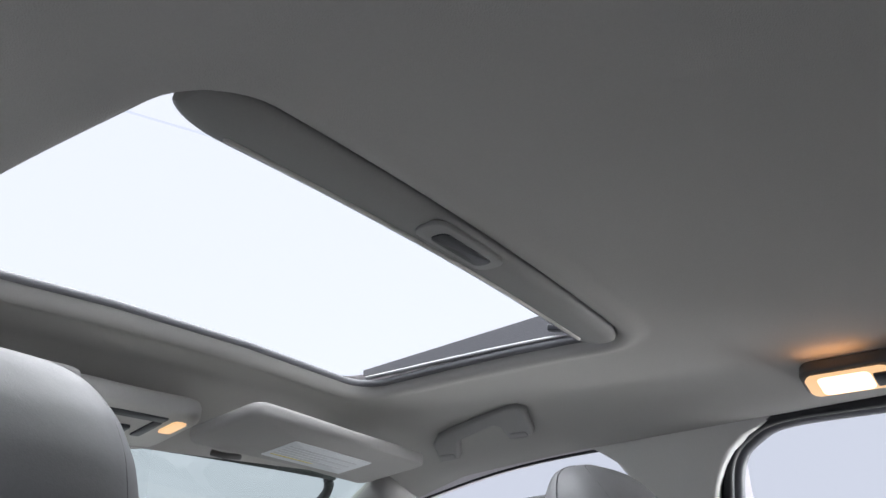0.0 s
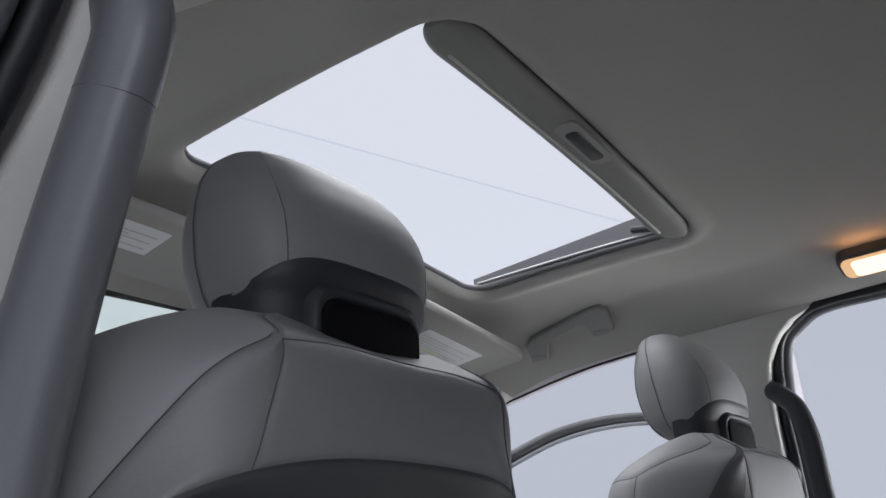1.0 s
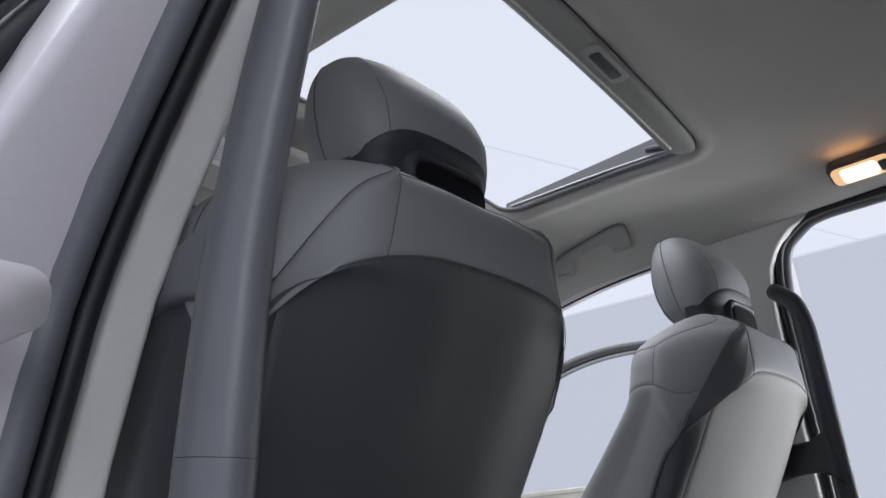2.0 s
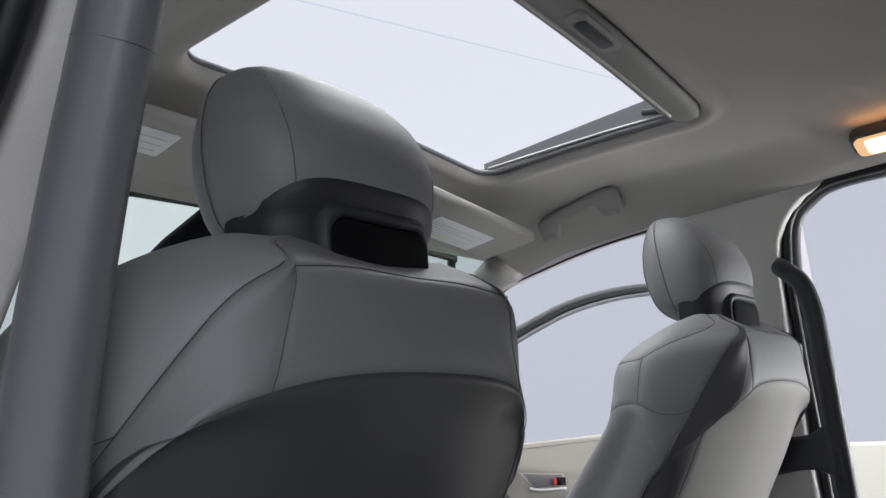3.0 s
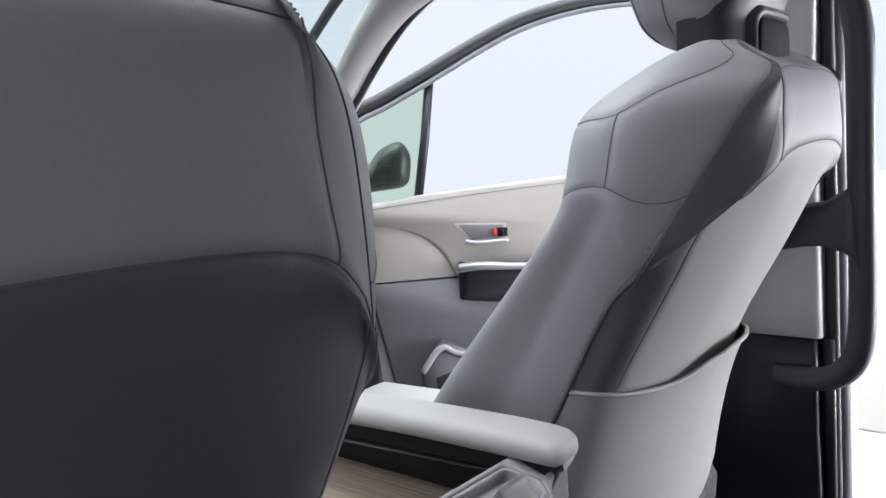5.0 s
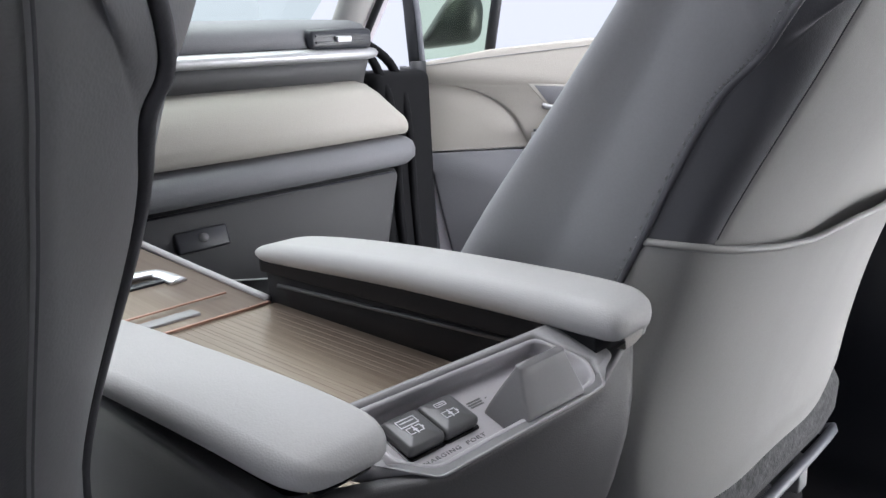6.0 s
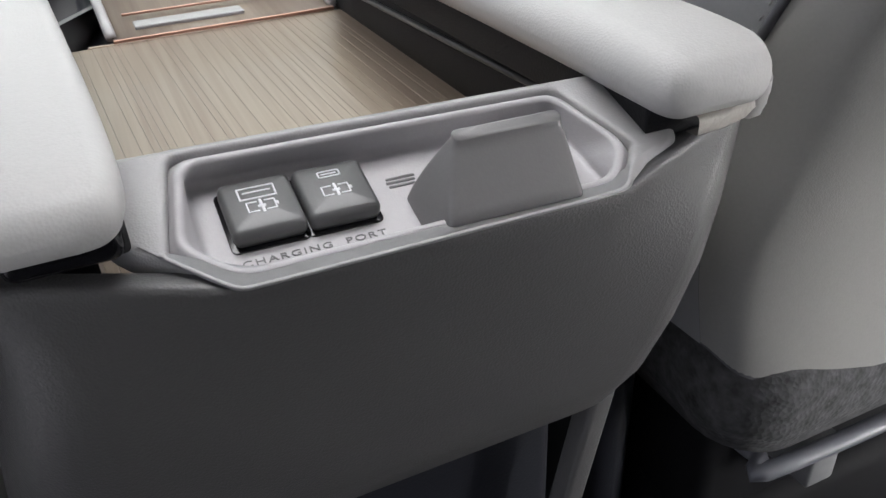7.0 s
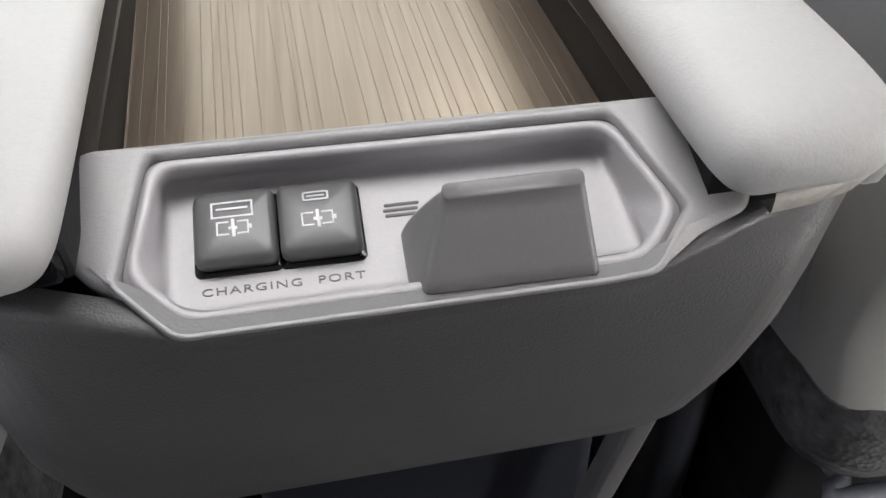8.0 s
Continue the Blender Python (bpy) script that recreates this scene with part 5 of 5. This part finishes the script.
glow_light.energy, glow_light.color = .02, (1.0, .45, .16)
new("cabin_lamp_glow", glow_light).matrix_world = LM @ pose(-.034, .03, -.011, 0, 118, 0)

# ---- assist grips on the centre pillars ----
def grip(s):
    g = thing("assist_grip", (s * .72, .05, 1.0), "tall dark plastic assist grip on the centre pillar" if s < 0 else "tall black plastic assist grip on the centre pillar", "grab handle", "assist grips")
    def gx(z):
        return s * (side_x(z) - .035) if s > 0 else -.648
    if s > 0:
        pts = [(gx(1.335) + .045, .062, 1.336), (gx(1.33) + .024, .044, 1.323), (gx(1.3) + .004, .016, 1.294), (gx(1.26), .004, 1.25), (gx(1.2), .002, 1.2), (gx(1.05), .002, 1.05), (gx(.9), .002, .9), (gx(.83), .008, .83), (gx(.795), .03, .795), (gx(.78) + .01, .07, .78), (gx(.775) + .03, .12, .775)]
    else:
        pts = [(-.672, .065, 1.378), (-.66, .03, 1.373), (-.65, -.005, 1.358), (-.648, -.022, 1.325), (-.648, -.009, 1.28), (-.648, .017, 1.2), (-.648, .042, 1.1), (-.648, .056, 1.0), (-.648, .066, .9), (-.648, .074, .84), (-.648, .09, .8), (-.66, .14, .785), (-.68, .19, .78)]
    p = cat(pts, 8)
    v, f = tube(p, .017 if s > 0 else np.interp(-p[:, 2], (-1.32, -1.12, -.95), (.0262, .0295, .0335)), 16, .8 if s > 0 else .75, (1, 0, 0))
    plastic = GRIP if s > 0 else GRIP_PALE
    bar = obj("bar", v, f, plastic, g, "rounded grip bar")
    # joints in the bar
    for zj in ((.952, 1.29) if s < 0 else ()):
        i = int(np.argmin(abs(p[:, 2] - zj)))
        v, f = tube(p[i - 1:i + 2] * .02 + p[i] * .98, float(np.interp(-zj, (-1.32, -1.12, -.95), (.0265, .0298, .0338))), 16, .75, (1, 0, 0))
        obj("joint", v, f, BLACK, bar)
    # middle bracket
    rows = []
    web = ((.03, 1.035, 1.17), (.055, 1.05, 1.142), (.08, 1.063, 1.122), (.105, 1.069, 1.114), (.13, 1.07, 1.112), (.165, 1.06, 1.115)) if s < 0 else ((.0, .948, 1.073), (.02, .966, 1.048), (.045, .974, 1.033), (.07, .973, 1.03), (.12, .963, 1.033))
    for y, z0, z1 in web:
        zc = (z0 + z1) / 2
        rows.append([(gx(zc) + a, y, zc + b) for a, b in rrect(-.013, .013, -(z1 - z0) / 2, (z1 - z0) / 2, .008, 4)])
    v, f = loft(rows, True, flip=True, caps=True)
    obj("bracket", v, f, plastic, g, "smooth middle bracket")
    return g


grip(-1)
grip(1)

# ---- front passenger door, standing open ----
HX, HY = .86, 1.11
DD = Vector((.749, -.663, 0)).normalized()
DN = Vector((DD.y, -DD.x, 0))  # towards the cabin
if DN.x > 0:
    DN = -DN


def dp(a, z, h=0.0):
    """A place on the door's inner face: a along it from the hinge, height z, h towards the cabin."""
    q = Vector((HX, HY, 0)) + DD * a + DN * h
    return (q.x, q.y, z)


door = thing("car_door", (HX, HY, .7), "open front passenger door with beige and grey trim", "car door")


def door_slab(name, outline, h0, h1, r, material, parent, label=""):
    v, f = slab(dense(np.array(outline, float), .04), h0, h1, r, lambda a, z, h: dp(a, z, h))
    return obj(name, v, f, material, parent, label)


# shell and trims
door_slab("door_skin", [(0.0, .42), (.12, .36), (1.0, .36), (1.06, .6), (1.06, 1.03), (.0, .99)], -.09, -.012, .01, PAINT, door, "pearl painted door skin")
door_slab("upper_trim", [(.24, .818), (1.03, .8), (1.04, 1.05), (.52, 1.036), (.17, 1.016), (.02, .995), (.02, .958)] + [tuple(p) for p in cat([(.1, .946), (.16, .922), (.208, .882), (.236, .83)], 6)], -.02, .014, .009, BEIGE, door, "pale beige upper trim")
door_slab("lower_trim", [(.1, .45), (.2, .4), (1.0, .4), (1.03, .796), (.03, .814)], -.02, .008, .006, DASHGREY, door, "grey lower trim")
door_slab("trim_scoop", [(.03, .816), (.26, .816), (.245, .87), (.2, .93), (.12, .965), (.02, .975)], -.02, .007, .002, BEIGE, door, "recessed beige scoop")
v, f = tube([dp(a, z, .014) for a, z in cat([(.03, .99), (.2, 1.003), (.52, 1.02), (1.03, 1.03)], 8)], .0012, 6)
obj("trim_seam", v, f, STITCH, door)
# armrest pad
rows = []
for a, z, t in ((.25, .835, .004), (.27, .83, .02), (.34, .82, .04), (.5, .815, .05), (.7, .815, .05), (.8, .82, .03), (.84, .825, .005)):
    rows.append([dp(a, z + dz * .035, .01 + t * hh) for dz, hh in ((.4, 0), (.5, .5), (.3, 1), (-.6, 1.0), (-1.4, .7), (-2.2, 0))])
v, f = loft(rows, False, caps=True)
arm = obj("door_armrest", v, f, BLACK, door, "dark door armrest")
v, f = tube([dp(a, z, .03 + t) for a, z, t in cat([(.25, .835, -.014), (.3, .84, .008), (.4, .832, .022), (.6, .825, .022)], 6)], [.014] * 6 + [.013] * 4 + [.011] * 9, 10, .8)
obj("silver_pull", v, f, SATIN, arm, "satin silver pull")
# latch handle in a recess
rec = door_slab("handle_recess", [(.243, .944), (.372, .934), (.376, .892), (.29, .886)], .0125, .0155, .001, BEIGE, door, "beige handle recess")
door_slab("recess_shadow", [(.255, .94), (.365, .931), (.368, .905), (.285, .9)], .0152, .0162, .0004, DASHGREY, rec)
v, f = tube(cat([dp(.27, .899, .02), dp(.3, .894, .028), dp(.372, .895, .028)], 6), .0075, 10, .7)
obj("lever", v, f, SATIN, door, "chrome door lever")
door_slab("lock_knob", [(.345, .926), (.374, .924), (.374, .903), (.345, .904)], .016, .024, .002, GLOSS, door, "black lock knob")
door_slab("lock_mark", [(.338, .924), (.347, .924), (.347, .906), (.338, .907)], .016, .0245, .001, REDP, door, "red lock mark")
# map bin
v, f = loft([[dp(a, z, h) for a, z in ((.14, .6), (.2, .665), (.26, .64), (1.0, .6), (1.0, .42), (.16, .42))] for h in (.0, .05, .055)], True, caps=True)
obj("map_bin", v, f, DASHGREY, door, "grey map bin")
v, f = tube([dp(a, z, .052) for a, z in cat([(.14, .6), (.19, .655), (.26, .632), (.6, .61), (1.0, .6)], 6)], .008, 8)
obj("bin_edge", v, f, TRAY, door)
door_slab("bin_mouth", [(.17, .585), (.24, .605), (.7, .58), (.7, .48), (.18, .48)], .056, .058, .0005, BLACK, door)
# window frame, divider, glass
fr = cat([(.02, .99), (.015, 1.1), (.015, 1.2), (.1, 1.245), (.21, 1.3), (.33, 1.362), (.435, 1.408), (.56, 1.44), (.7, 1.455), (.86, 1.45), (.98, 1.43), (1.02, 1.38), (1.04, 1.2), (1.05, 1.03)], 6)
v, f = tube([dp(a, z, -.02) for a, z in fr], .017, 10, 1.0)
frame_part = obj("window_frame", v, f, RUBBER, door, "black window frame")
v, f = tube([dp(a + .012, z - .018, -.005) for a, z in fr], .006, 8)
obj("inner_bead", v, f, SEALGREY, frame_part, "grey inner bead")
v, f = tube([dp(.17, 1.01, -.02), dp(.195, 1.15, -.02), dp(.215, 1.29, -.02)], .011, 8)
obj("divider", v, f, RUBBER, frame_part, "black quarter-light divider")
q = [(.02, 1.0), (.17, 1.01), (.215, 1.29), (.1, 1.235), (.025, 1.19)]
pane = obj("quarter_light", [dp(a, z, -.022) for a, z in q] + [dp(a, z, -.026) for a, z in q], [(0, 1, 2, 3, 4), (9, 8, 7, 6, 5)], QUARTER, door, "green tinted quarter light", False)
pane.visible_shadow = False
# door mirror outside the quarter light
rows = []
for k, (h, g) in enumerate(((-.05, .55), (-.07, .9), (-.12, 1.0), (-.17, .95), (-.2, .7), (-.212, .3))):
    c = np.array([.09, 1.085])
    o = rounded(np.array([(.02, 1.02), (.165, 1.03), (.175, 1.11), (.15, 1.15), (.1, 1.13)]), .03, 5)
    rows.append([dp(*(c + (p - c) * g), h) for p in o])
v, f = loft(rows, True, caps=True)
mirror = obj("door_mirror", v, f, BLACK, door, "black folded door mirror")
# hinge edge, check strap
door_slab("hinge_edge", [(-.02, .42), (.02, .42), (.03, .99), (-.015, .99)], -.1, -.01, .006, RUBBER, door, "dark hinge edge with rubber seal")
v, f = tube([(.72, 1.12, .79), (.8, 1.1, .79), (.88, 1.08, .785)], .006, 8)
obj("check_strap", v, f, STEEL, door, "steel check strap")
v, f = tube([dp(a, z, .014) for a, z in cat([(.05, .44), (.03, .6), (.022, .8), (.02, 1.0)], 6)], .024, 10, .7)
obj("edge_seal", v, f, RUBBER, door, "black door edge seal")
for k, (x, y) in enumerate(((.757, 1.045), (.8, 1.05))):
    v, f = tube(cat([(x + .02, y, .4), (x, y, .7), (x - .005, y, .9), (x - .015, y + .03, 1.0), (.72, 1.12, 1.06)], 6), .009, 8)
    tagged(obj("jamb_seal", v, f, DULL), "black rubber seal on the front door jamb", "door seal", kind="structure")
tagged(part("pillar_foot", rbox((.72, 1.05, .3), (.87, 1.3, .985), .02), DULL, None), "dark front door jamb with rubber seal", "body pillar", kind="structure")
